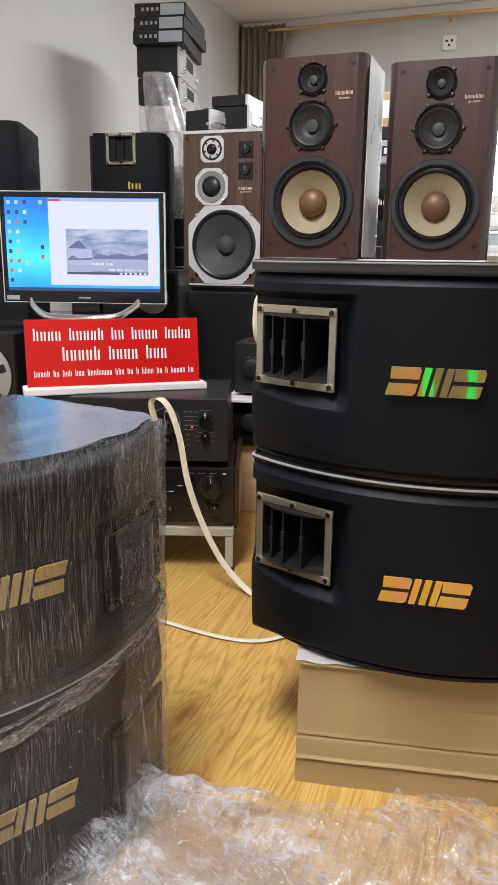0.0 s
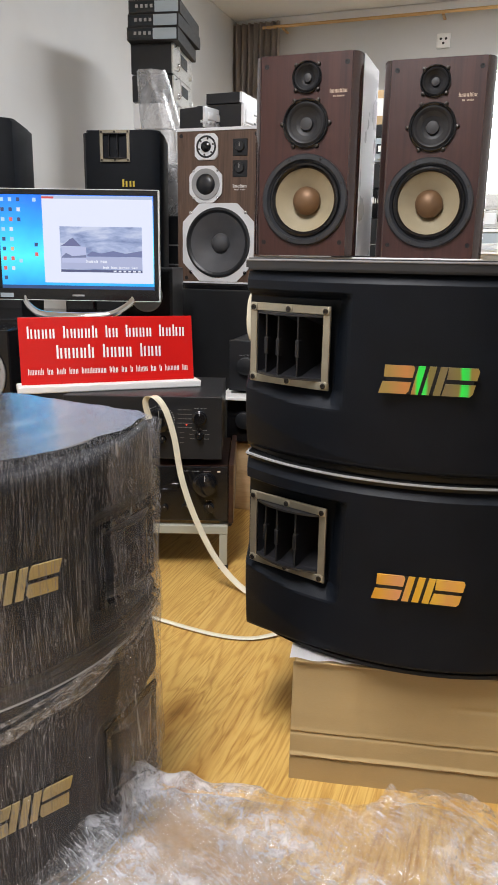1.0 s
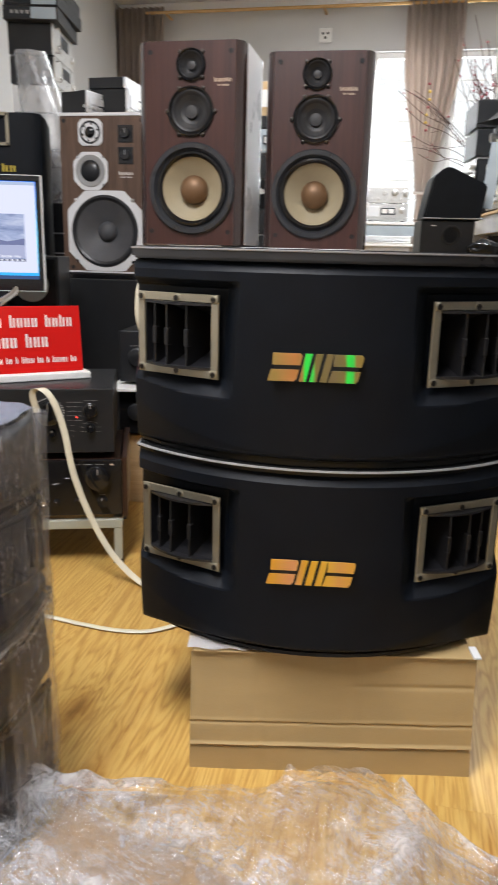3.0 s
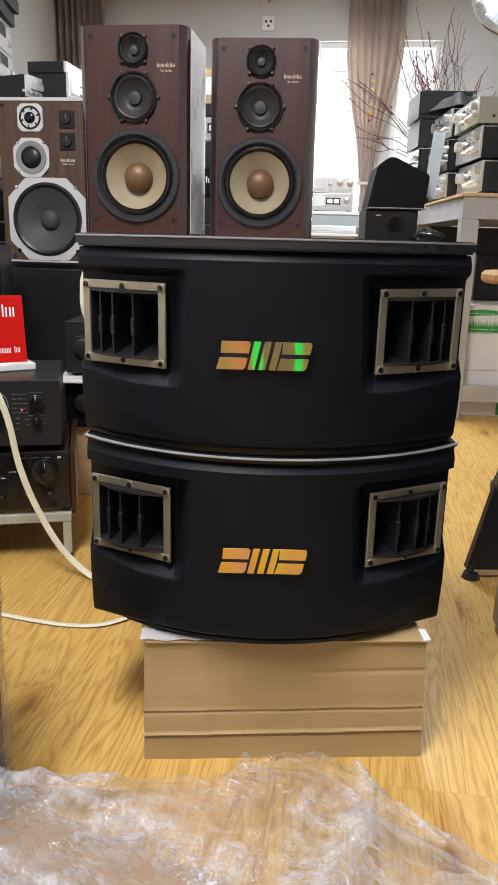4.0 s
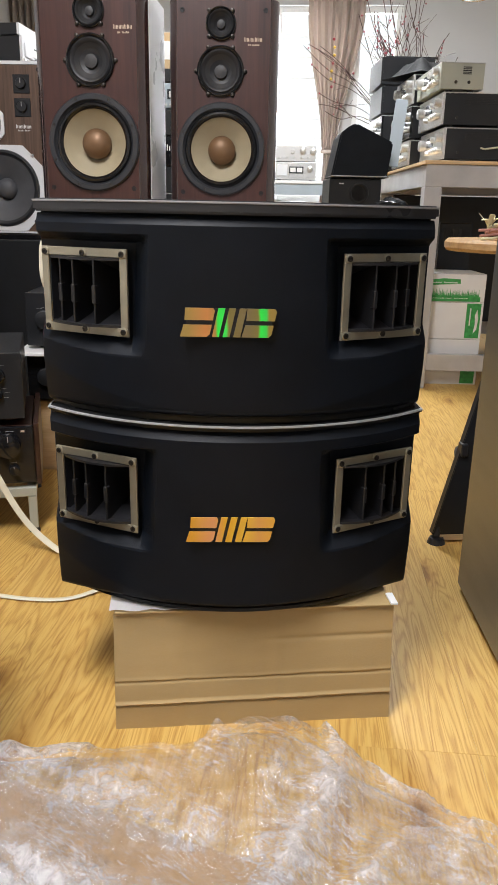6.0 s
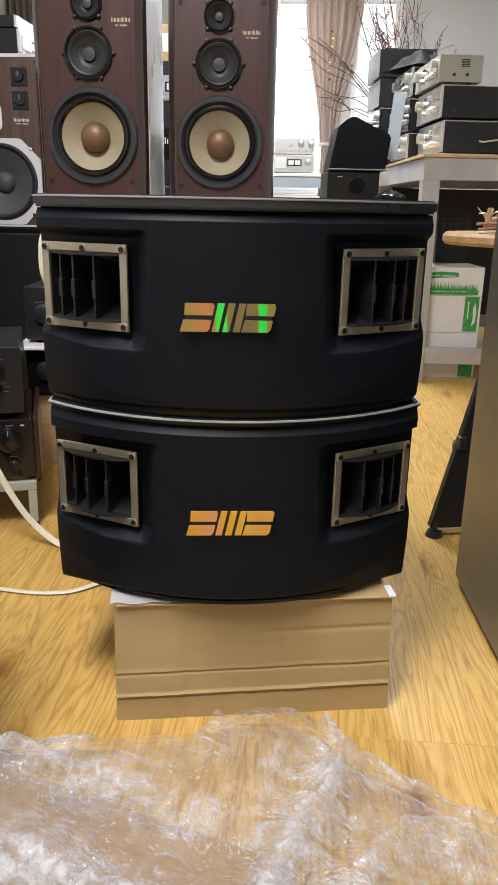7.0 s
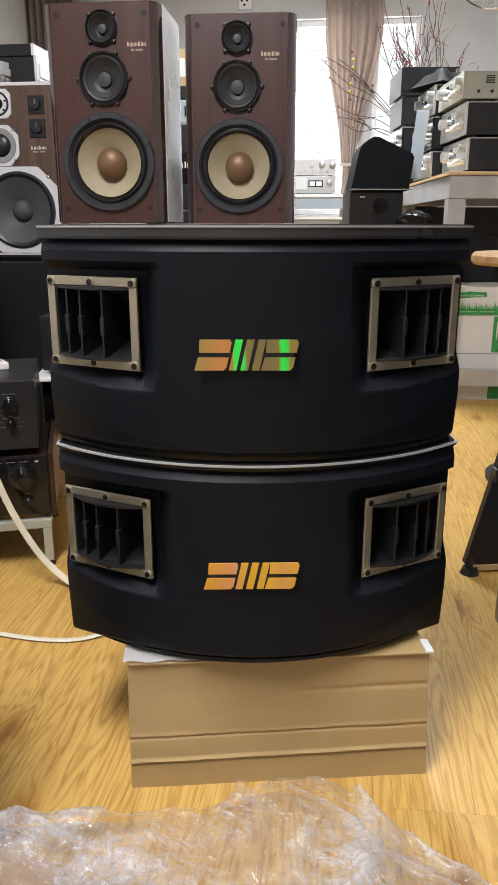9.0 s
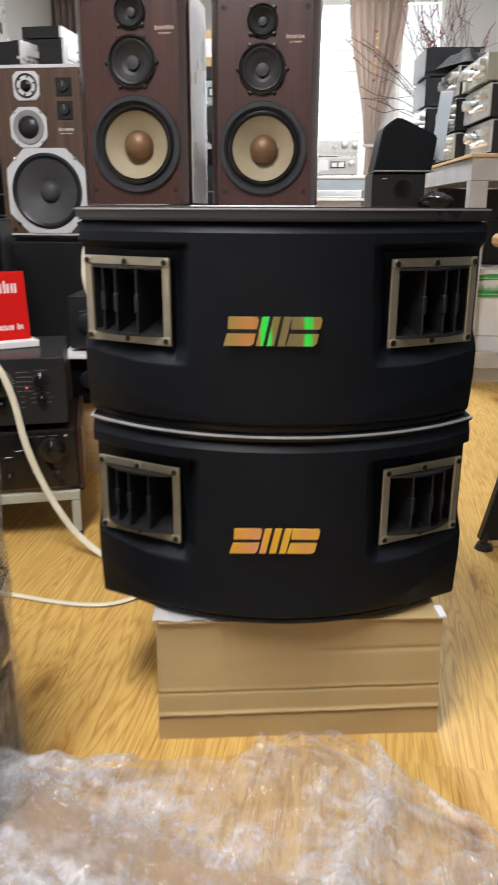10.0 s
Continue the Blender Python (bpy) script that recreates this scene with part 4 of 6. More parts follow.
def component(m, w, h, d, face, case, label, category="amplifier", group="", style="plain", feet=0.012, knobmat=None, seed=1):
    """A hi-fi unit: case, front plate, knobs, keys and feet; front to -y, base at z = 0."""
    rnd = random.Random(seed)
    c = thing("hifi_component", m, label, category, group)
    z0 = feet
    part("case", box(-w / 2 + 0.003, w / 2 - 0.003, 0.010, d, z0, h, 0.002), case, c)
    part("front_plate", box(-w / 2, w / 2, -0.001, 0.010, z0, h, 0.002), face, c)
    km = knobmat or M["black_case"]
    if style == "knobs":
        for x, z, r in ((-0.02, 0.62, 0.030), (0.13, 0.66, 0.019), (0.13, 0.33, 0.012), (-0.02, 0.25, 0.012), (-0.13, 0.5, 0.028)):
            knob(c, x * w / 0.43, z0 + (h - z0) * z, r, 0.016, 0, km)
        for k in range(5):
            part("key", box(0.045 * w / 0.43, 0.062 * w / 0.43, -0.004, 0.0, z0 + (h - z0) * (0.30 + 0.11 * k), z0 + (h - z0) * (0.30 + 0.11 * k) + 0.006, 0.001, 1), km, c)
        rz = random.Random(seed + 7)
        for k in range(9):
            px, pz = rz.uniform(-0.42, 0.42) * w, z0 + (h - z0) * rz.uniform(0.1, 0.92)
            part("panel_print", writing(px, px + 0.018, pz, 0.0025, [3, 2], -0.001, 0.0005, seed + k), M["print_grey"], c)
        for x in (0.17, 0.185, 0.2):
            knob(c, x * w / 0.43, z0 + (h - z0) * 0.3, 0.006, 0.008, 0, km)
        part("scale_print", writing(0.07 * w / 0.43, 0.10 * w / 0.43, z0 + (h - z0) * 0.72, 0.004, [3, 3], -0.001, 0.0006, seed), M["print_grey"], c)
    elif style in ("upper", "lower"):
        spots = {"upper": ((0.044, 0.118, 0.031), (0.150, 0.125, 0.018), (0.150, 0.078, 0.011), (0.052, 0.066, 0.009), (-0.03, 0.066, 0.009), (-0.15, 0.118, 0.018)),
                 "lower": ((0.155, 0.116, 0.031), (0.105, 0.050, 0.0135), (0.165, 0.050, 0.0135), (0.045, 0.048, 0.009), (-0.06, 0.050, 0.0135), (-0.13, 0.110, 0.02))}[style]
        for x, z, r in spots:
            k = knob(c, x, z, r, 0.018 if r > 0.02 else 0.013, 0, km)
            part("pointer", box(x - 0.0008, x + 0.0008, -0.022 if r > 0.02 else -0.0165, -0.014, z + r * 0.45, z + r * 0.9), M["print_grey"], k)
        if style == "upper":
            for k in range(28):
                a = radians(-140 + 280 * k / 27)
                px, pz = 0.044 + 0.0385 * math.sin(a), 0.118 + 0.0385 * math.cos(a)
                part("scale_dot", box(px - 0.0011, px + 0.0011, -0.0018, -0.001, pz - 0.0011, pz + 0.0011), M["print_white"], c)
            for k in range(5):
                part("panel_print", writing(0.092, 0.116, 0.146 - 0.012 * k, 0.0024, [4, 3], -0.001, 0.0006, seed + k), M["print_grey"], c)
                part("panel_print", writing(0.118, 0.130, 0.146 - 0.012 * k, 0.0018, [4], -0.001, 0.0006, seed + k), M["print_grey"], c)
            part("panel_print", writing(0.135, 0.168, 0.150, 0.0022, [5, 6], -0.001, 0.0006, seed), M["print_grey"], c)
            for k in range(7):
                a = radians(-120 + 40 * k)
                part("panel_print", writing(0.150 + 0.022 * math.sin(a) - 0.006, 0.150 + 0.022 * math.sin(a) + 0.006, 0.077 + 0.018 * math.cos(a), 0.0018, [4], -0.001, 0.0006, seed + k), M["print_grey"], c)
            for k in range(3):
                part("key_print", writing(0.098, 0.108, 0.084 - 0.014 * k, 0.0022, [3], -0.001, 0.0006, k), M["print_grey"], c)
        else:
            for k in range(3):
                part("key", box(0.005 + 0.03 * k, 0.026 + 0.03 * k, -0.004, 0.0, 0.108 - 0.016 * (k % 2), 0.118 - 0.016 * (k % 2), 0.001, 1), km, c)
                part("panel_print", writing(0.09 + 0.03 * k, 0.11 + 0.03 * k, 0.152, 0.0022, [6], -0.001, 0.0006, k), M["print_grey"], c)
                part("panel_print", writing(0.097 + 0.06 * (k % 2), 0.113 + 0.06 * (k % 2), 0.069, 0.002, [4], -0.001, 0.0006, k), M["print_grey"], c)
            part("badge_print", box(0.187, 0.196, -0.0018, -0.001, 0.150, 0.1545, 0.0002, 1), M["print_gold"], c)
            part("jack", lathe([(0.0075, -0.001), (0.0075, -0.004), (0.005, -0.005), (0.004, -0.002), (0, -0.002)], 18, 0.012, 0.048), M["chrome"], c)
    elif style == "tape":
        part("display", box(-0.05, 0.07, -0.004, 0.0, z0 + (h - z0) * 0.35, z0 + (h - z0) * 0.75, 0.001), M["meter"], c)
        for k in range(2):
            part("meter", box(-0.04 + 0.055 * k, 0.005 + 0.055 * k, -0.006, -0.003, z0 + (h - z0) * 0.42, z0 + (h - z0) * 0.68, 0.001), M["print_white"], c)
        part("cassette_door", box(-w / 2 + 0.02, -w / 2 + 0.11, -0.005, 0.0, z0 + 0.03, h - 0.02, 0.003), M["silver_paint"], c)
        knob(c, w / 2 - 0.05, z0 + (h - z0) * 0.6, 0.024, 0.014, 0, M["silver"])
        for k in range(9):
            part("key", box(-0.15 + 0.028 * k, -0.135 + 0.028 * k, -0.006, 0.0, z0 + 0.012, z0 + 0.022, 0.001, 1), M["silver"], c)
    elif style == "rowknobs":
        for k in range(3):
            knob(c, -0.02 + 0.085 * k, z0 + (h - z0) * (0.62 if k != 1 else 0.66), 0.026 if k > 0 else 0.017, 0.018, 0, M["silver"])
        for k in range(6):
            knob(c, -w / 2 + 0.04 + 0.06 * k, z0 + (h - z0) * 0.25, 0.009, 0.014, 0, M["silver"])
    elif style == "lab":
        for x, z, r, q in ((0.40, 0.70, 0.022, 0.030), (0.40, 0.30, 0.014, 0.024), (0.30, 0.30, 0.014, 0.024), (0.22, 0.30, 0.014, 0.024), (0.1, 0.3, 0.012, 0.02), (-0.1, 0.3, 0.012, 0.02), (-0.3, 0.6, 0.03, 0.03), (0.18, 0.68, 0.016, 0.026)):
            knob(c, x * w, z0 + (h - z0) * z, r * 0.85, q, 0, M["silver"])
        for y in (0.07, d - 0.07):
            part("side_screw", rod((w / 2 - 0.004, y, z0 + 0.03), (w / 2 + 0.002, y, z0 + 0.03), 0.007, 12), M["screw"], c)
        part("top_edge", box(-w / 2, w / 2, -0.0014, d, h - 0.0035, h + 0.0008, 0.0006, 1), M["white_metal"], c, "pale top edge")
        for k in range(5):
            part("side_vent", box(w / 2 - 0.0035, w / 2 - 0.0022, 0.10, d - 0.06, h - 0.022 - 0.007 * k, h - 0.018 - 0.007 * k), M["hole"], c)
        part("display", box(-0.2 * w, 0.08 * w, -0.003, 0.0, z0 + (h - z0) * 0.5, z0 + (h - z0) * 0.82, 0.001), M["meter"], c)
    elif style == "deckface":
        part("display", box(-0.15 * w, 0.22 * w, -0.004, 0.0, z0 + (h - z0) * 0.45, z0 + (h - z0) * 0.85, 0.001), M["meter"], c)
        knob(c, 0.36 * w, z0 + (h - z0) * 0.35, 0.02, 0.02, 0, M["silver"])
        knob(c, -0.30 * w, z0 + (h - z0) * 0.35, 0.012, 0.02, 0, M["chrome"])
        part("handle", ribbon([(-0.44 * w, 0, z0 + 0.02), (-0.44 * w, -0.03, z0 + 0.025), (-0.44 * w, -0.03, h - 0.025), (-0.44 * w, 0, h - 0.02)], 0.008, 0.008, 5, (1, 0, 0)), M["chrome"], c)
    for x in (-w / 2 + 0.04, w / 2 - 0.04):
        for y in (0.05, d - 0.05):
            t = bmesh.new()
            bmesh.ops.create_cone(t, cap_ends=True, segments=12, radius1=0.014, radius2=0.016, depth=feet, matrix=Matrix.Translation((x, y, feet / 2)))
            part("foot", t, M["rubber"], c)
    return c


AMP = pose(-0.716, 0.79, 0, 0, 0, 9)
rack = thing("equipment_stand", AMP, "low steel stand with pale top frame under two amplifiers", "stand")
fr = bmesh.new()
for q in ((-0.22, 0.215, -0.012, 0.012), (-0.22, 0.215, 0.33, 0.354)):
    box(q[0], q[1], q[2], q[3], 0.103, 0.127, 0.002, bm=fr)
for x in (-0.22, 0.191):
    box(x, x + 0.024, 0.0125, 0.3295, 0.103, 0.127, 0.002, bm=fr)
part("top_frame", fr, M["beige_steel"], rack, "dull grey square-tube frame")
for x in (-0.22, 0.191):
    for y in (-0.012, 0.33):
        l = part("leg", box(x + 0.001, x + 0.023, y + 0.001, y + 0.023, 0.012, 0.1025, 0.002), M["beige_steel"], rack)
        t = bmesh.new()
        bmesh.ops.create_cone(t, cap_ends=True, segments=14, radius1=0.015, radius2=0.012, depth=0.012, matrix=Matrix.Translation((x + 0.012, y + 0.012, 0.006)))
        part("rubber_foot", t, M["rubber"], l)
lo = component(AMP @ pose(-0.002, -0.004, 0.1275), 0.435, 0.165, 0.34, M["black_gloss"], M["dark_wood"], "black amplifier in a dark wooden case on the stand", style="lower", seed=3, knobmat=M["black_gloss"])
part("wood_side", box(0.218, 0.232, 0.002, 0.345, 0.004, 0.172, 0.003), M["dark_wood"], lo, "dark red-brown wooden side cheek")
hi = component(AMP @ pose(-0.012, 0.0, 0.3005), 0.42, 0.182, 0.33, M["black_case"], M["black_case"], "black amplifier with round knobs and a red indicator", style="upper", seed=4, knobmat=M["black_gloss"])
part("indicator", lathe([(0, -0.003), (0.002, -0.003), (0.002, 0.0)], 10, 0.115, 0.107), M["led_red"], hi, "glowing red indicator")

# red sign on the amplifier
sg = thing("shop_sign", pose(-0.844, 0.87, 0.483, 0, 0, 29), "red acrylic desk sign with white lettering bars in a white foot", "sign")
part("sign_foot", box(-0.248, 0.250, -0.03, 0.04, 0, 0.019, 0.003), M["white_plastic"], sg, "white plastic foot rail")
plate = part("sign_plate", box(-0.236, 0.236, -0.0025, 0.0025, 0, 0.178, 0.001), M["sign_red"], sg, "", pose(0, 0.0, 0.019, -8, 0, 0))
for x0, x1, z, h, words, sd in ((-0.216, 0.216, 0.122, 0.032, [4, 5, 2, 4, 4], 2), (-0.143, 0.147, 0.068, 0.036, [5, 4, 3], 3), (-0.218, 0.220, 0.026, 0.017, [5, 2, 3, 3, 8, 3, 2, 1, 4, 2, 1, 5, 2], 4)):
    cell = (x1 - x0) / (sum(words) + 0.9 * (len(words) - 1))
    xw = x0
    for k, n in enumerate(words):
        part("word", writing(xw, xw + n * cell, z, h, [n], -0.0026, 0.0006, sd + k), M["print_white"], plate, "white lettering bars")
        xw += (n + 0.9) * cell


# ---- computer monitor on a low cabinet ----
def tower(m, w, d, z1, label, category="loudspeaker", port=False):
    t = thing("floor_speaker", m, label, category)
    part("cabinet", box(-w / 2, w / 2, 0, d, 0.015, z1, 0.006), M["black_case"], t)
    part("grille", box(-w / 2 + 0.012, w / 2 - 0.012, -0.010, -0.0005, 0.05, z1 - (0.16 if port else 0.02), 0.004), M["cloth_black"], t, "black cloth grille")
    if port:
        part("port", lathe([(0.052, -0.001), (0.050, -0.006), (0.043, -0.007), (0.036, 0.0), (0, 0.0)], 36, 0.02, z1 - 0.075), M["hole"], t, "round bass port", smooth=True)
        part("name_strip", box(-w / 2 + 0.05, -w / 2 + 0.075, -0.002, 0.0, z1 - 0.03, z1 - 0.025), M["print_white"], t)
    for x in (-w / 2 + 0.03, w / 2 - 0.03):
        part("foot", box(x - 0.02, x + 0.02, 0.02, d - 0.02, 0.0, 0.015, 0.002), M["rubber"], t)
    return t


desk = thing("low_cabinet", pose(-1.33, 1.12, 0, 0, 0, 6), "black low cabinet with a glossy top under the monitor", "cabinet")
part("cabinet_body", box(-0.42, 0.34, 0.0, 0.5, 0.0, 0.622, 0.004), M["black_case"], desk)
part("cabinet_top", box(-0.43, 0.35, -0.012, 0.51, 0.6225, 0.642, 0.003), M["black_gloss"], desk, "glossy black top board")
reel = thing("tape_recorder", pose(-1.33, 0.93, 0, 0, 0, 6), "black upright tape recorder with a large silver reel", "tape recorder")
part("recorder_body", box(-0.25, 0.15, 0.012, 0.17, 0.20, 0.625, 0.006), M["black_gloss"], reel)
part("recorder_base", box(-0.25, 0.15, 0.012, 0.17, 0.0, 0.199, 0.004), M["black_case"], reel)
rr = part("reel", lathe([(0.105, 0.010), (0.105, 0.003), (0.102, 0.001), (0.03, 0.001), (0.03, 0.010)], 48, 0.03, 0.495), M["print_grey"], reel, "silver reel with dark slots", smooth=True)
part("hub", lathe([(0.032, 0.003), (0.03, -0.010), (0.012, -0.012), (0, -0.012)], 30, 0.03, 0.495), M["black_case"], rr, "", smooth=True)
for k in range(6):
    a = math.pi * k / 3 + 0.3
    q = [(0.03 + r * math.cos(a + s), 0.495 + r * math.sin(a + s)) for r, s in ((0.045, -0.22), (0.095, -0.13), (0.095, 0.13), (0.045, 0.22))]
    part("slot", outline(q, -0.0004, 0.0009), M["hole"], rr)

mon = thing("computer_monitor", pose(-1.113, 1.33, 0.6425, 0, 0, 8), "black flat computer monitor switched on, desktop with open window", "monitor")
MW, MZ0, MZ1 = 0.268, 0.052, 0.402
panel = bmesh.new()
box(-MW, MW, 0.0, 0.035, MZ0, MZ1, 0.006, bm=panel)
part("housing", panel, M["black_gloss"], mon)
bez = bmesh.new()
for q in ((-MW, MW, MZ1 - 0.016, MZ1), (-MW, MW, MZ0, MZ0 + 0.036), (-MW, -MW + 0.014, MZ0 + 0.036, MZ1 - 0.016), (MW - 0.014, MW, MZ0 + 0.036, MZ1 - 0.016)):
    box(q[0], q[1], -0.005, -0.0003, q[2], q[3], 0.0012, 1, bm=bez)
part("bezel", bez, M["black_gloss"], mon, "glossy black bezel with silver edge")
for q in ((MW + 0.0005, MW + 0.0035, MZ0, MZ1), (-MW - 0.0035, -MW - 0.0005, MZ0, MZ1), (-MW - 0.0035, MW + 0.0035, MZ1 + 0.0005, MZ1 + 0.0030), (-MW - 0.0035, MW + 0.0035, MZ0 - 0.0030, MZ0 - 0.0005)):
    part("edge_line", box(q[0], q[1], -0.004, 0.02, q[2], q[3], 0.0008, 1), M["silver_paint"], mon, "thin silver outer edge")


def desktop_blue():
    m, nt, b, out = nodes_of("desktop_picture")
    tc = nt.nodes.new("ShaderNodeTexCoord")
    sep = nt.nodes.new("ShaderNodeSeparateXYZ")
    nt.links.new(tc.outputs["Object"], sep.inputs[0])
    n = noise_tex(nt, tc.outputs["Object"], 6.0, 3)
    ma = nt.nodes.new("ShaderNodeMath")
    ma.operation = "MULTIPLY_ADD"
    ma.inputs[1].default_value, ma.inputs[2].default_value = 2.4, -0.28
    nt.links.new(sep.outputs[2], ma.inputs[0])
    mb = nt.nodes.new("ShaderNodeMath")
    mb.operation = "MULTIPLY_ADD"
    mb.inputs[1].default_value = 0.25
    nt.links.new(n, mb.inputs[0])
    nt.links.new(ma.outputs[0], mb.inputs[2])
    nt.links.new(ramp(nt, mb.outputs[0], [(0.05, (0.008, 0.30, 0.80)), (0.32, (0.06, 0.72, 1.0)), (0.55, (0.012, 0.34, 0.95)), (0.85, (0.004, 0.08, 0.70))]), b.inputs["Emission Color"])
    b.inputs["Emission Strength"].default_value = 1.35
    b.inputs["Base Color"].default_value = (0.02, 0.02, 0.02, 1)
    b.inputs["Roughness"].default_value = 0.3
    return m


def video_grey():
    m, nt, b, out = nodes_of("video_still")
    v = coords(nt, (4, 1, 14))
    n = noise_tex(nt, v, 2.2, 5, 0.6, 0.4)
    nt.links.new(ramp(nt, n, [(0.3, (0.14, 0.2, 0.42)), (0.48, (0.38, 0.46, 0.72)), (0.62, (0.62, 0.68, 0.88))]), b.inputs["Emission Color"])
    b.inputs["Emission Strength"].default_value = 0.9
    b.inputs["Base Color"].default_value = (0.02, 0.02, 0.02, 1)
    return m


sx0, sx1, sz0, sz1 = -MW + 0.014, MW - 0.014, MZ0 + 0.036, MZ1 - 0.016
scr = part("screen", box(sx0, sx1, -0.0016, -0.0004, sz0, sz1), desktop_blue(), mon, "lit screen with blue desktop, icons and a white window")
part("open_window", box(-0.11, sx1 - 0.003, -0.0024, -0.0017, sz0 + 0.02, sz1 - 0.002), glow("window_white", (0.76, 0.80, 1.0), 1.0), scr)
part("window_bar", box(-0.11, sx1 - 0.003, -0.0030, -0.0025, sz1 - 0.012, sz1 - 0.0025), glow("window_bar_blue", (0.55, 0.66, 0.9), 0.8), scr)
part("tab", box(-0.11, -0.07, -0.0036, -0.0031, sz1 - 0.012, sz1 - 0.0055), glow("tab_red", (0.8, 0.1, 0.1), 0.8), scr)
part("video", box(-0.055, 0.215, -0.0030, -0.0025, sz0 + 0.055, sz0 + 0.20), video_grey(), scr, "grey-blue video still of clouds")
part("video_hill", outline([(-0.054, sz0 + 0.138), (-0.040, sz0 + 0.146), (-0.022, sz0 + 0.160), (-0.012, sz0 + 0.164), (0.002, sz0 + 0.150), (0.014, sz0 + 0.138)], -0.0034, -0.0031), glow("video_hill", (0.20, 0.22, 0.45), 0.7), scr)
part("video_ridge", outline([(0.034, sz0 + 0.112), (0.05, sz0 + 0.122), (0.08, sz0 + 0.116), (0.12, sz0 + 0.124), (0.16, sz0 + 0.116), (0.214, sz0 + 0.126), (0.214, sz0 + 0.105), (0.034, sz0 + 0.106)], -0.0034, -0.0031), glow("video_ridge", (0.22, 0.26, 0.52), 0.7), scr)
part("video_water", box(-0.054, 0.214, -0.0034, -0.0031, sz0 + 0.066, sz0 + 0.104), glow("video_water", (0.50, 0.55, 0.82), 0.8), scr)
part("video_inset", box(-0.050, 0.030, -0.0040, -0.0035, sz0 + 0.085, sz0 + 0.136), glow("video_inset", (0.55, 0.60, 0.88), 0.85), scr)
part("video_inset_hill", outline([(-0.050, sz0 + 0.105), (-0.036, sz0 + 0.116), (-0.015, sz0 + 0.106), (0.030, sz0 + 0.110), (0.030, sz0 + 0.102), (-0.050, sz0 + 0.100)], -0.0046, -0.0041), glow("video_inset_hill", (0.24, 0.28, 0.5), 0.7), scr)
for k in range(6):
    part("video_button", box(0.120 + 0.016 * k, 0.129 + 0.016 * k, -0.0042, -0.0037, sz0 + 0.0565, sz0 + 0.0615), glow("button_white", (0.85, 0.88, 1.0), 0.9) if k == 0 else bpy.data.materials["button_white"], scr)
part("video_bar", box(-0.055, 0.215, -0.0036, -0.0031, sz0 + 0.055, sz0 + 0.063), glow("video_bar", (0.12, 0.14, 0.3), 0.7), scr)
part("caption", writing(0.03, 0.10, sz0 + 0.085, 0.010, [5, 3], -0.0048, 0.0005, 5), glow("caption_white", (0.9, 0.92, 1.0), 1.0), scr)
part("caption", writing(0.085, 0.20, sz0 + 0.067, 0.008, [3, 3, 5, 3], -0.0048, 0.0005, 6), glow("caption_white_low", (0.9, 0.92, 1.0), 1.0), scr)
part("task_bar", box(sx0, sx1, -0.0030, -0.0025, sz0, sz0 + 0.011), glow("task_bar", (0.03, 0.1, 0.3), 0.7), scr)
icon_mats = [glow("icon_" + n, c, 0.9) for n, c in (("white", (0.8, 0.85, 0.95)), ("red", (0.85, 0.15, 0.12)), ("orange", (0.9, 0.5, 0.3)), ("pale_blue", (0.5, 0.75, 0.95)), ("dark", (0.05, 0.08, 0.2)))]
rnd = random.Random(11)
for cxn, count in ((0, 9), (1, 8), (2, 4), (4, 3)):
    for k in range(count):
        x, z = sx0 + 0.008 + 0.0265 * cxn, sz1 - 0.022 - 0.031 * k - (0.1 if cxn == 2 and k == 3 else 0) - (0.11 if cxn == 4 and k else 0)
        part("icon", box(x, x + 0.011, -0.0024, -0.0017, z, z + 0.012, 0.0002, 1), rnd.choice(icon_mats), scr)
part("badge_print", box(-0.02, 0.02, -0.0056, -0.005, MZ0 + 0.012, MZ0 + 0.018), M["print_grey"], mon)
part("sticker", box(-MW + 0.006, -MW + 0.05, -0.0056, -0.005, MZ0 + 0.006, MZ0 + 0.02), M["blue_plastic"], mon)
for sx in (-1, 1):
    part("stand_arm", ribbon([(sx * 0.19, 0.01, 0.07), (sx * 0.17, -0.02, 0.04), (sx * 0.12, -0.06, 0.012), (sx * 0.05, -0.075, 0.006), (0, -0.078, 0.006)], 0.022, 0.008, 8, (0, 0.4, 1)), M["chrome"], mon, "curved chrome stand arm", smooth=True)
part("neck", box(-0.05, 0.05, 0.012, 0.05, 0.0, 0.08, 0.006), M["black_gloss"], mon)

bx2 = thing("dark_speaker_box", pose(-0.90, 1.62, 0, 0, 0, 4), "grey-edged black box beside the monitor", "loudspeaker")
part("cabinet", box(-0.16, 0.03, 0, 0.22, 0.0, 0.80, 0.005), M["black_case"], bx2)
part("front", box(-0.15, 0.02, -0.008, -0.0005, 0.02, 0.79, 0.004), M["rim_grey"], bx2)
part("cone", lathe([(0.06, -0.008), (0.056, -0.013), (0.05, -0.010), (0.02, -0.0085), (0, -0.0085)], 32, -0.065, 0.70, 0), M["print_grey"], bx2, "", smooth=True)


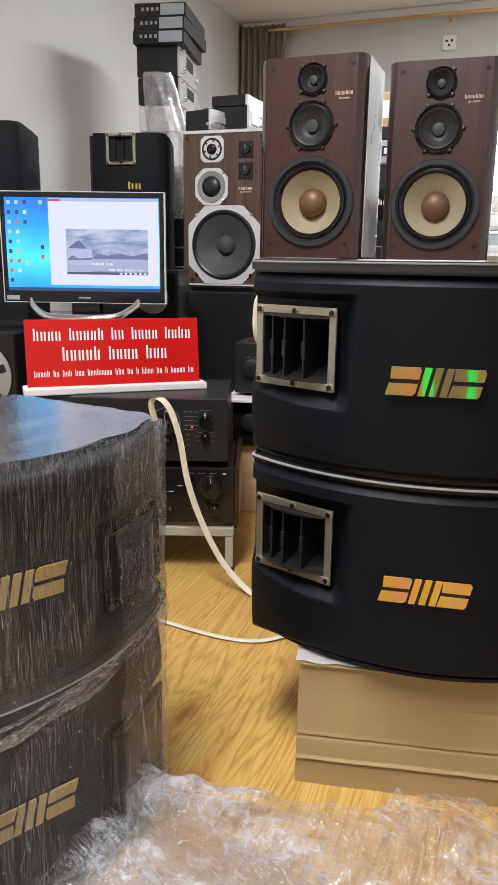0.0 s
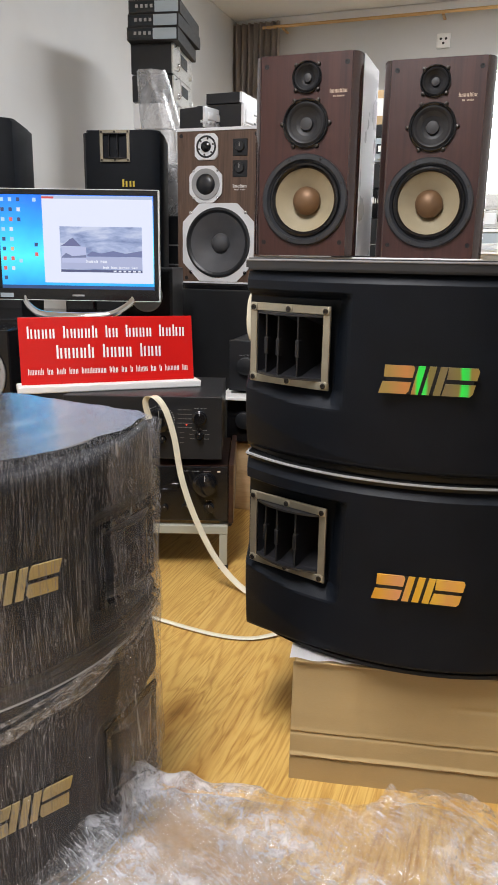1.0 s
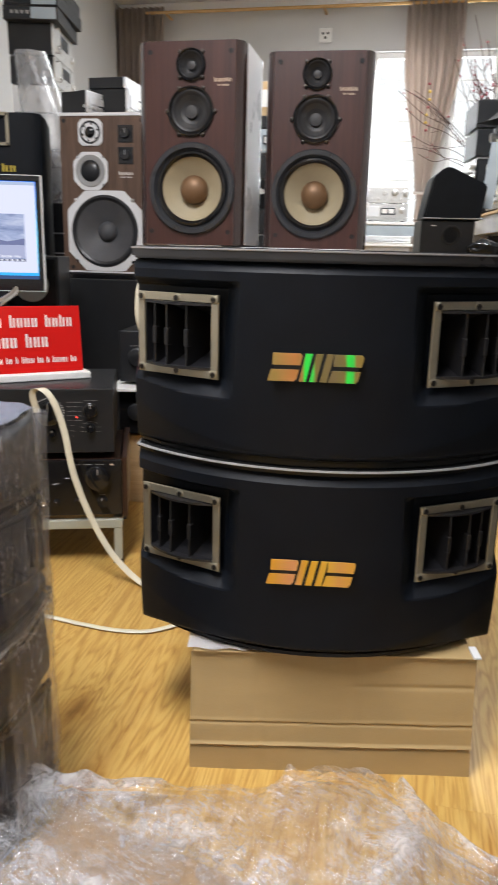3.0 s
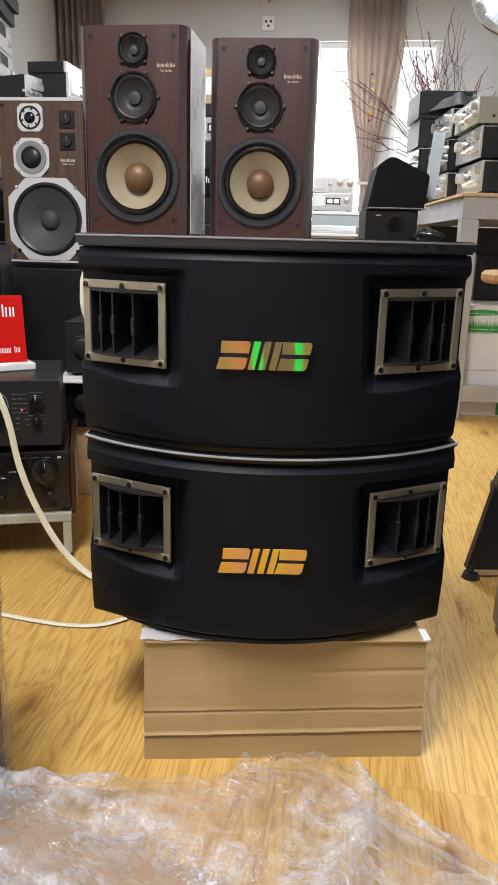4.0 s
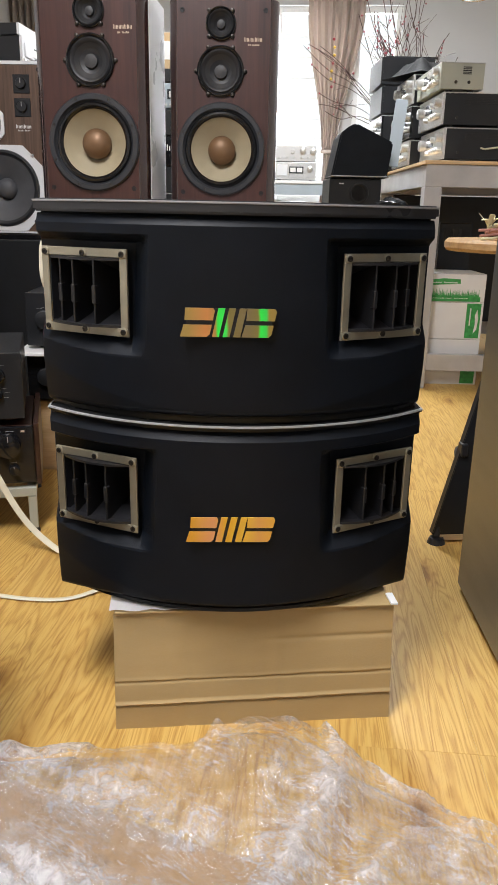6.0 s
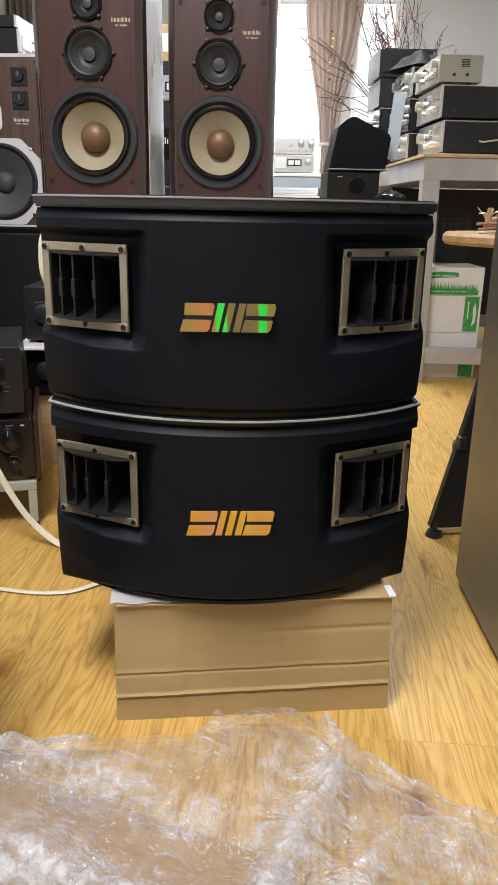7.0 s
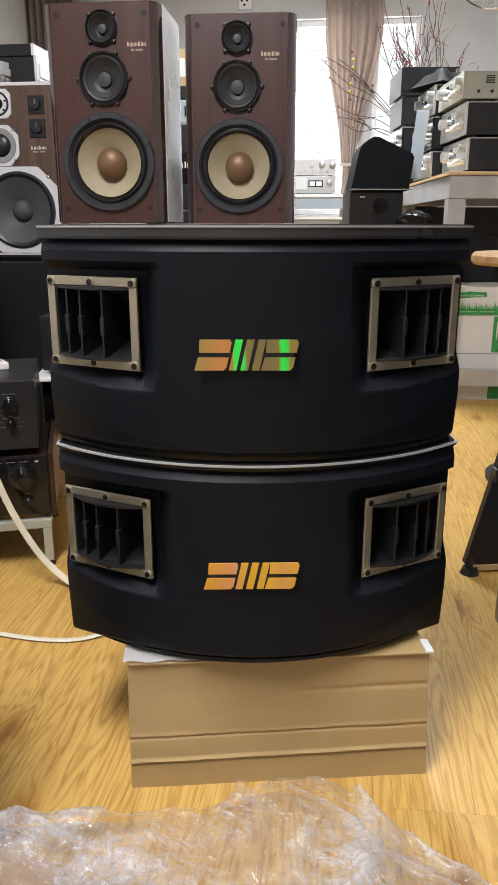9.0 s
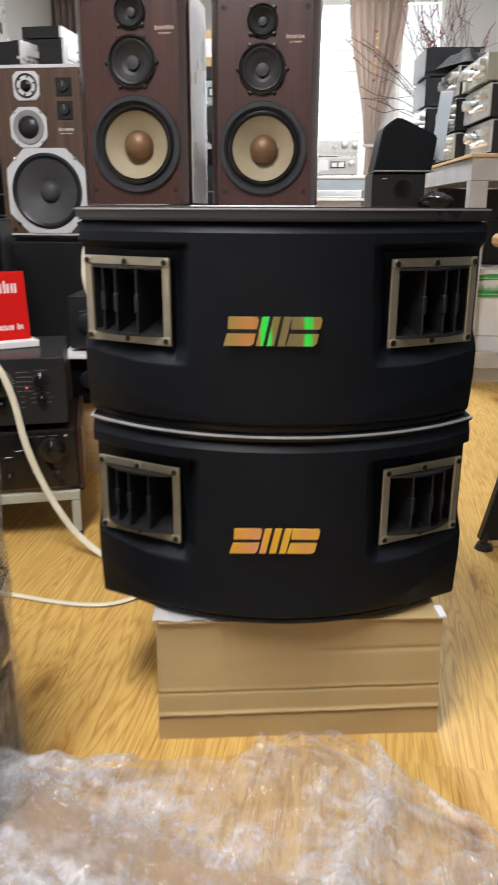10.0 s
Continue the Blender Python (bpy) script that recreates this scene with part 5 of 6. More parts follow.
# ---- upright karaoke loudspeakers by the wall ----
def upright_speaker(m, label, frame_x):
    base = m @ Matrix.Translation((0, 0.02, 0))
    t = thing("upright_speaker", m @ Matrix.Translation((0, 0, 0.78)), label, "loudspeaker", "wall loudspeakers")
    pl2 = [(-0.165, 0.02), (-0.15, 0.0), (0.12, -0.012), (0.155, 0.01), (0.165, 0.04), (0.13, 0.3), (-0.13, 0.3)]
    part("cabinet", prism(pl2, 0, 0.555, 0.012), M["black_vinyl"], t, "", smooth=True)
    horn(t, Matrix.Translation((frame_x, -0.012, 0.492)) @ pose(0, 0, 0, 0, 0, -3), 0.125, 0.122)
    part("logo_bars", writing(0.0, 0.06, 0.335, 0.03, [2], -0.0125, 0.002, 3), M["print_yellow"], t, "yellow logo bars")
    b = thing("speaker_pedestal", base, "plain black box under an upright loudspeaker", "pedestal")
    part("pedestal_body", box(-0.15, 0.15, 0, 0.27, 0, 0.779, 0.005), M["black_case"], b)


upright_speaker(pose(-1.185, 2.02, 0, 0, 0, 4), "black upright karaoke loudspeaker with a metal-framed horn near its top", -0.025)
upright_speaker(pose(-1.665, 1.70, 0, 0, 0, 6), "black upright karaoke loudspeaker behind the monitor", -0.10)

# ---- stack of amplifiers and flat boxes against the wall ----
pd = thing("storage_cabinet", pose(-1.36, 3.38, 0), "dark storage cabinet carrying an amplifier stack", "cabinet")
part("cabinet_body", box(-0.27, 0.10, 0.0, 0.5, 0.0, 1.36, 0.004), M["black_case"], pd)
zz = 1.3605
for i, (hgt, face, case, style) in enumerate(((0.195, M["silver"], M["silver_paint"], "deckface"), (0.145, M["silver"], M["silver_paint"], "deckface"), (0.148, M["silver"], M["black_case"], "deckface"), (0.168, M["silver"], M["black_case"], "deckface"))):
    component(pose(-1.325 - 0.004 * i, 3.63, zz, 0, 0, 90), 0.44, hgt, 0.25, face, case, "silver-faced amplifier with dark case in a tall stack", "amplifier", "wall stack", style, 0.008, seed=20 + i)
    zz += hgt + 0.0005
for i in range(3):
    b = thing("flat_box", pose(-1.44 + (0.0, 0.004, 0.012)[i], 3.36, zz, 0, 0, (2, -1, 1)[i]), "flat black-green product box with pale label on a stack", "box", "flat boxes")
    part("carton", box(-0.15, 0.145, 0, 0.5, 0, 0.068, 0.002), M["cloth_black"], b)
    part("label", box(-0.14, 0.0, -0.0012, -0.0002, 0.008, 0.060), M["meter"], b)
    part("pale_label", box(0.0, 0.135, -0.0012, -0.0002, 0.006, 0.062), M["blue_plastic"], b, "pale grey-green label")
    for k in range(4):
        part("print", box(-0.11 + 0.028 * k, -0.095 + 0.028 * k, -0.002, -0.0013, 0.028, 0.045), M["print_grey"], b)
    zz += 0.0685
# cloudy bag over something pointed
g, n, lv = bmesh.new(), 36, 26
rings = []
for j in range(lv + 1):
    s = j / lv
    ring = []
    for k in range(n):
        a = 2 * math.pi * k / n
        r = (0.070 + 0.085 * s) * (1 + 0.16 * noise.noise((3 * math.cos(a), 3 * math.sin(a), s * 2.5)) + 0.06 * noise.noise((9 * math.cos(a), 9 * math.sin(a), s * 4)))
        ring.append(g.verts.new((r * math.cos(a) + 0.15 * s, 0.7 * r * math.sin(a), 0.66 * (1 - s) + 0.03 * noise.noise((a, 0, 7)) * (1 - s))))
    rings.append(ring)
for a, b in zip(rings, rings[1:]):
    for k in range(n):
        g.faces.new((a[k], a[(k + 1) % n], b[(k + 1) % n], b[k]))
g.faces.new(rings[0])
bag = part("plastic_bag", g, M["bag"], smooth=True)
bag.matrix_world = pose(-1.235, 2.62, 1.03)
tagged(bag, "cloudy crumpled plastic bag pulled over a pointed object", "plastic bag")
bs = thing("box_pile", pose(-1.19, 2.62, 0), "dark pile of boxes under a plastic bag", "box")
part("box_body", box(-0.2, 0.2, -0.12, 0.16, 0, 1.029, 0.006), M["black_case"], bs)
for k in range(4):
    part("shelf_line", box(-0.2, 0.2, -0.124, -0.1205, 0.62 + 0.09 * k, 0.627 + 0.09 * k), M["print_grey"], bs)

# units on the walnut loudspeaker
component(pose(-0.80, 2.17, 1.3425, 0, 0, 66), 0.24, 0.085, 0.13, M["silver_paint"], M["black_case"], "small silver-faced unit on the walnut loudspeaker", "hi-fi unit", "units on loudspeaker", "tape", 0.006, seed=31)
component(pose(-0.675, 2.25, 1.3425, 0, 0, 78), 0.26, 0.105, 0.21, M["silver_paint"], M["black_case"], "black tape unit with a silver sloping face", "hi-fi unit", "units on loudspeaker", "tape", 0.006, seed=32)
component(pose(-0.685, 2.255, 1.448, 0, 0, 78), 0.25, 0.045, 0.16, M["silver_paint"], M["black_case"], "thin black unit with a silver face on top", "hi-fi unit", "units on loudspeaker", "plain", 0.004, seed=33)

# small units on a plywood box beside the stand
pb = thing("plywood_box", pose(-0.455, 1.31, 0, 0, 0, -4), "raw pale plywood box on the floor", "box")
part("box_body", box(-0.15, 0.17, 0, 0.30, 0, 0.236, 0.002), M["plywood"], pb)
component(pose(-0.45, 1.285, 0.2365, 0, 0, -4), 0.30, 0.155, 0.26, M["black_gloss"], M["black_case"], "small black hi-fi unit on a plywood box", "hi-fi unit", "units by the stand", "knobs", 0.01, seed=41)
sb = thing("white_board", pose(-0.455, 1.30, 0.392), "thin white board lying between two units", "board")
part("board", box(-0.165, 0.16, -0.05, 0.26, 0, 0.010, 0.002), M["white_plastic"], sb)
component(pose(-0.455, 1.315, 0.4025, 0, 0, -4), 0.29, 0.175, 0.25, M["black_case"], M["black_case"], "small black amplifier with a round knob on a white board", "amplifier", "units by the stand", "knobs", 0.01, seed=42)

# ---- cream flat cord ----
for pts in ([(-0.70, 0.752, 0.43), (-0.707, 0.745, 0.480), (-0.68, 0.742, 0.490), (-0.652, 0.735, 0.460), (-0.628, 0.73, 0.39), (-0.605, 0.72, 0.28), (-0.565, 0.715, 0.17), (-0.505, 0.70, 0.07), (-0.425, 0.67, 0.008), (-0.33, 0.60, 0.004), (-0.24, 0.53, 0.004)],
            [(-0.70, 0.52, 0.004), (-0.60, 0.487, 0.004), (-0.53, 0.462, 0.004), (-0.45, 0.440, 0.004), (-0.375, 0.440, 0.004), (-0.31, 0.475, 0.006), (-0.25, 0.52, 0.004)]):
    c = part("extension_cord", ribbon(pts, 0.0155, 0.0042, 10, (0.9, 0.35, 0.1) if pts[0][2] > 0.1 else None), M["cord"], smooth=True)
    tagged(c, "cream flat mains cord trailing over the wooden floor", "cord", "mains cords")

c = part("speaker_cable", ribbon([(-0.34, 0.42, 0.63), (-0.372, 0.405, 0.675), (-0.381, 0.40, 0.70), (-0.382, 0.40, 0.735), (-0.376, 0.405, 0.77), (-0.345, 0.42, 0.80)], 0.012, 0.005, 8, (1, 0, 0)), M["cord"], smooth=True)
tagged(c, "pale cable hanging behind the stacked loudspeakers", "cord")

# ---- shelf with units seen between the rosewood pair ----
rk = thing("shelf_rack", pose(-0.12, 3.65, 0, 0, 0, -10), "dark rack of stacked hi-fi units against the light", "rack")
part("rack_body", box(-0.3, 0.3, 0, 0.4, 0, 0.93, 0.004), M["black_case"], rk)
zz = 0.931
for i, (hgt, face, case, style, lab) in enumerate(((0.15, M["black_case"], M["black_case"], "plain", "black hi-fi unit in a rack stack"), (0.17, M["black_gloss"], M["black_case"], "plain", "black hi-fi unit with white lettering bars"), (0.145, M["black_case"], M["black_case"], "plain", "black hi-fi unit in a rack stack"), (0.14, M["blue_plastic"], M["white_plastic"], "tape", "pale grey-green hi-fi unit in a rack stack"), (0.075, M["black_case"], M["black_case"], "plain", "black flat unit in a rack stack"))):
    cc = component(pose(-0.12, 3.66, zz, 0, 0, -10), 0.44, hgt, 0.3, face, case, lab, "hi-fi unit", "rack units", style, 0.008, seed=50 + i)
    if i == 1:
        part("lettering", writing(-0.09, 0.03, 0.09, 0.035, [4], -0.0012, 0.001, 9), M["print_white"], cc)
    zz += hgt + 0.0005
yb = thing("beige_carton", pose(-0.12, 3.68, zz, 0, 0, -10), "beige carton with white band on the rack", "carton")
part("carton", box(-0.2, 0.2, 0, 0.28, 0, 0.19, 0.003), M["cardboard_tape"], yb)
part("label", box(-0.15, 0.15, -0.0015, -0.0003, 0.05, 0.145), M["white_plastic"], yb)

# ---- windows' side of the room: curtains, rod, socket ----


def curtain(name, u, v, z0, z1, width_at, folds, label):
    g, n, lv = bmesh.new(), folds * 10, 40
    rows = []
    for j in range(lv + 1):
        s = j / lv
        z = z1 + (z0 - z1) * s
        c, w = width_at(z)
        row = []
        for i in range(n + 1):
            t = i / n
            amp = 0.042 * (0.6 + 0.4 * noise.noise((t * 6, 1.3, u))) * min(1.0, w / 0.3 + 0.25)
            row.append(g.verts.new((c + w * (t - 0.5) + 0.006 * noise.noise((t * 9, z, 2)), amp * math.sin(2 * math.pi * folds * t + 0.6 * noise.noise((t * 4, z * 0.7, 3))), z)))
        rows.append(row)
    for a, b in zip(rows, rows[1:]):
        for i in range(n):
            g.faces.new((a[i], a[i + 1], b[i + 1], b[i]))
    bmesh.ops.solidify(g, geom=g.faces[:], thickness=0.002)
    ob = part(name, g, M["curtain"], smooth=True)
    ob.matrix_world = ROOM @ pose(u, v, 0)
    return tagged(ob, label, "curtain", "window curtains")


curtain("curtain", 0.235, -0.13, 0.03, 2.955, lambda z: (0, 0.46), 8, "beige pleated curtain hanging open by the corner")


def tied(z):
    k = abs(z - 1.37)
    w = 0.13 + 0.36 * smooth(0.0, 1.15, z - 1.37) if z > 1.37 else 0.13 + 0.05 * smooth(0, 0.8, k)
    return (0.02 * smooth(0.0, 1.2, z - 1.37) if z > 1.37 else 0.02), w


curtain("curtain", 2.865, -0.14, 0.03, 2.955, tied, 8, "beige pleated curtain gathered by a tie between the windows")
tie = part("curtain_tie", box(-0.07, 0.07, -0.045, 0.045, -0.015, 0.015, 0.01), M["curtain"])
tie.matrix_world = ROOM @ pose(2.865, -0.14, 1.37)
tagged(tie, "beige cloth band gathering the curtain", "curtain tie")
rodt = thing("curtain_rod", ROOM @ pose(0, -0.14, 2.905), "brass-coloured curtain rod on small brackets", "curtain rod")
part("rod", rod((0.30, 0, 0), (3.7, 0, 0), 0.014, 14), M["brass"], rodt, "", smooth=True)
for u in (0.5, 1.93, 3.6):
    part("bracket", box(u - 0.012, u + 0.012, -0.012, 0.138, -0.03, -0.015, 0.003), M["brass"], rodt)
sk = thing("wall_socket", ROOM @ pose(1.93, -0.001, 2.70), "white round wall socket high under the rod", "socket")
part("socket_plate", box(-0.06, 0.06, -0.02, 0, -0.05, 0.07, 0.012), M["white_plastic"], sk)
for x, z in ((-0.022, 0.025), (0.022, 0.025), (0, -0.01)):
    part("pin_hole", lathe([(0.011, -0.0195), (0.011, -0.021), (0, -0.021)], 14, x, z), M["hole"], sk)

# silver decks on a pale bench by the window
wb = thing("window_bench", ROOM @ pose(2.62, -0.72, 0), "pale two-shelf bench under the window", "bench")
part("bench_top", box(-0.26, 0.24, 0, 0.42, 1.075, 1.10, 0.003), M["white_plastic"], wb)
part("bench_front", box(-0.255, 0.235, 0.012, 0.02, 0.985, 1.0745, 0.002), M["blue_plastic"], wb, "blue-grey glass front")
part("shelf", box(-0.25, 0.23, 0.01, 0.41, 0.9, 0.92, 0.003), M["white_plastic"], wb)
for x in (-0.24, 0.22):
    for y in (0.025, 0.40):
        part("leg", box(x - 0.012, x + 0.012, y - 0.004, y + 0.012, 0, 0.8995 if y < 0.1 else 1.0745, 0.002), M["white_metal"], wb)
component(ROOM @ pose(2.59, -0.68, 1.1005), 0.345, 0.145, 0.24, M["silver"], M["silver_paint"], "silver cassette deck with two dark meters", "cassette deck", "window decks", "tape", 0.008, seed=61)
component(ROOM @ pose(2.585, -0.675, 1.246), 0.34, 0.13, 0.24, M["silver"], M["silver_paint"], "silver amplifier with a row of round knobs", "amplifier", "window decks", "rowknobs", 0.006, seed=62)

# slanted stage monitor on a black box
tower(pose(0.80, 2.93, 0, 0, 0, -4), 0.27, 0.30, 1.012, "black box loudspeaker with round port, carrying a wedge", port=True)
wd = thing("wedge_monitor", pose(0.815, 2.90, 1.0125, 0, 0, -4), "black wedge stage monitor tilted back", "loudspeaker")
part("cabinet", outline([(-0.152, 0.0), (0.138, 0.0), (0.160, 0.172), (-0.030, 0.258), (-0.062, 0.250), (-0.112, 0.208)], 0, 0.26, 0.008), M["black_vinyl"], wd)
part("rim", box(-0.15, 0.15, -0.004, 0.262, 0.004, 0.010, 0.002), M["print_grey"], wd)

# ---- steel workbench with stacks ----
WB = pose(1.03, 2.50, 0, 0, 0, -6)
tb = thing("workbench", WB, "white steel workbench with thin wooden top", "workbench")
part("table_top", box(-0.01, 1.6, -0.01, 1.36, 1.062, 1.078, 0.002), M["plywood"], tb, "thin pale wooden top")
fr = bmesh.new()
for q in ((0, 1.59, 0.0, 0.05), (0, 1.59, 1.30, 1.35)):
    box(q[0], q[1], q[2], q[3], 0.962, 1.0615, 0.002, bm=fr)
for x in (0.0, 1.54):
    box(x, x + 0.05, 0.0505, 1.2995, 0.962, 1.0615, 0.002, bm=fr)
part("apron", fr, M["white_metal"], tb)
for x in (0.0, 1.51):
    for y in (0.0, 1.27):
        part("leg", box(x, x + 0.08, y, y + 0.08, 0, 0.9615, 0.003), M["white_metal"], tb)
part("rail", box(0.081, 1.509, 0.01, 0.05, 0.09, 0.172, 0.003), M["white_metal"], tb)
part("rail", box(0.081, 1.509, 1.30, 1.34, 0.09, 0.172, 0.003), M["white_metal"], tb)
part("back_panel", box(0.085, 1.505, 1.24, 1.255, 0.18, 0.955, 0.002), M["black_case"], tb, "dark panel under the bench")

LEFT = -94
zz = 1.0785
for i, (hgt, face, case, lab) in enumerate(((0.150, M["silver"], M["black_case"], "black test amplifier with silver knobbed face"), (0.150, M["silver"], M["black_case"], "black test amplifier with silver knobbed face"), (0.125, M["beige_steel"], M["beige_steel"], "grey-beige steel meter unit on an amplifier stack"))):
    component(pose(1.14 - 0.02 * i, 2.79, zz, 0, 0, LEFT), 0.44, hgt, 0.36 if i < 2 else 0.20, face, case, lab, "amplifier", "bench stack", "lab", 0.012, seed=70 + i)
    zz += hgt + 0.0005
zz = 1.0785
for i, (hgt, face, case) in enumerate(((0.135, M["silver"], M["black_case"]), (0.165, M["black_gloss"], M["black_case"]), (0.150, M["silver"], M["black_case"]))):
    component(pose(1.118, 3.25, zz, 0, 0, LEFT), 0.40, hgt, 0.32, face, case, "hi-fi amplifier with knobbed face in a bench stack", "amplifier", "bench stack behind", "lab", 0.012, seed=80 + i)
    zz += hgt + 0.0005
zz = 1.0785
for i in range(4):
    component(pose(1.085 - 0.01 * i, 3.66, zz, 0, 0, LEFT), 0.36, 0.152, 0.30, (M["silver"], M["black_gloss"], M["black_case"], M["black_case"])[i], M["black_case"], "black hi-fi unit in the far bench stack", "hi-fi unit", "far bench stack", "lab" if i < 2 else "plain", 0.01, seed=90 + i)
    zz += 0.1525
tray = part("flat_tray", box(-0.14, 0.16, -0.17, 0.17, 0, 0.008, 0.003), M["rim_grey"])
tray.matrix_world = pose(1.22, 3.66, zz, 0, 0, LEFT + 90)
tagged(tray, "thin dark grey tray on top of the far amplifier stack", "tray")
spoon = part("metal_scoop", ribbon([(0.0, 0, 0.004), (0.08, 0, 0.016), (0.13, 0, 0.035), (0.17, 0, 0.045)], 0.035, 0.004, 6, (0, 1, 0)), M["print_grey"], smooth=True)
spoon.matrix_world = pose(1.33, 3.60, zz + 0.0085, 0, 0, -6)
tagged(spoon, "grey curved handle sticking out over the tray", "handle")
plug = part("cable_end", ribbon([(0.0, 0.0, 0.0), (0.02, -0.01, -0.004), (0.08, -0.015, 0.004), (0.16, -0.012, 0.010)], 0.010, 0.008, 6), M["cord"], smooth=True)
plug.matrix_world = pose(1.30, 2.555, 1.142)
tagged(plug, "cream cable end hanging beside the test amplifier", "cable")
bd = part("leaning_board", box(-0.032, 0.032, -0.003, 0.003, 0, 0.33, 0.002), M["blue_plastic"])
bd.matrix_world = pose(1.01, 3.02, 1.0785, -4, 5, -20)
tagged(bd, "pale blue-grey plastic panel leaning on the stack", "panel")


def heap_cloth():
    g, n, m2 = bmesh.new(), 44, 36
    rows = []
    for j in range(m2 + 1):
        row = []
        for i in range(n + 1):
            x, y = i / n, j / m2
            edge = smooth(0, 0.3, x) * smooth(0, 0.3, 1 - x) * smooth(0, 0.3, y) * smooth(0, 0.3, 1 - y)
            z = 0.012 + edge * (0.065 + 0.035 * noise.noise((x * 3, y * 3, 4)) + 0.022 * (0.5 - abs(noise.noise((x * 7, y * 7, 8)))))
            row.append(g.verts.new((0.32 * (x - 0.5), 0.36 * (y - 0.5), z)))
        rows.append(row)
    for a, b in zip(rows, rows[1:]):
        for i in range(n):
            g.faces.new((a[i], a[i + 1], b[i + 1], b[i]))
    bmesh.ops.solidify(g, geom=g.faces[:], thickness=0.006)
    return g


cl = part("black_cloth", heap_cloth(), M["cloth_black"], smooth=True)
cl.matrix_world = pose(1.21, 3.22, 1.5285, 0, 0, 20)
tagged(cl, "crumpled black cloth bag on an amplifier stack", "cloth")

# vase with budding branches
vs = thing("branch_vase", pose(1.36, 4.02, 0), "tall vase with bare budding plum branches and ornaments", "vase")
part("vase", lathe([(0, 0.0), (0.09, 0.0), (0.11, -0.2), (0.12, -0.7), (0.09, -1.15), (0.06, -1.30), (0.075, -1.36), (0.06, -1.355)], 28), M["black_gloss"], vs, "", pose(0, 0, 0, -90, 0, 0), smooth=True)
rnd = random.Random(5)
for k in range(36):
    a = rnd.uniform(-1, 0.9)
    tip = Vector((0.44 * a - 0.10 + rnd.uniform(-0.06, 0.06), rnd.uniform(-0.2, 0.2), 1.36 + rnd.uniform(0.48, 0.92) - 0.25 * abs(a) ** 2))
    if a < -0.45:
        tip.z -= rnd.uniform(0.0, 0.25)
        tip.x -= 0.12
    s = Vector((rnd.uniform(-0.03, 0.03), rnd.uniform(-0.03, 0.03), 1.3))
    midp = s.lerp(tip, 0.5) + Vector((rnd.uniform(-0.05, 0.05), 0, rnd.uniform(0.0, 0.06)))
    q3 = s.lerp(tip, 0.78) + Vector((rnd.uniform(-0.04, 0.04), 0, rnd.uniform(-0.02, 0.04)))
    br = part("branch", ribbon([s, midp, q3, tip], 0.0044, 0.0044, 6), M["twig"], vs)
    for q in range(rnd.randint(1, 3)):
        o = s.lerp(tip, rnd.uniform(0.55, 0.85))
        e = o + Vector((rnd.uniform(-0.12, 0.12), rnd.uniform(-0.05, 0.05), rnd.uniform(0.02, 0.14)))
        part("twig", rod(midp.lerp(q3, 0.5), e, 0.0022, 5, r2=0.001), M["twig"], br)
    for q in range(rnd.randint(1, 4)):
        o = q3.lerp(tip, rnd.uniform(-0.6, 1.0))
        bb = bmesh.new()
        bmesh.ops.create_icosphere(bb, subdivisions=1, radius=rnd.uniform(0.004, 0.0085), matrix=Matrix.Translation(o + Vector((rnd.uniform(-0.012, 0.012), -0.01, rnd.uniform(-0.012, 0.012)))))
        part("bud", bb, M["bud"], br)
for k in range(7):
    t = bmesh.new()
    bmesh.ops.create_icosphere(t, subdivisions=2, radius=0.009, matrix=Matrix.Translation((-0.50 + 0.008 * math.sin(k), -0.03, 1.87 - 0.045 * k)))
    part("ornament", t, M["gold_ball"] if k % 3 else M["bud"], vs, "small shiny hanging ornament", smooth=True)

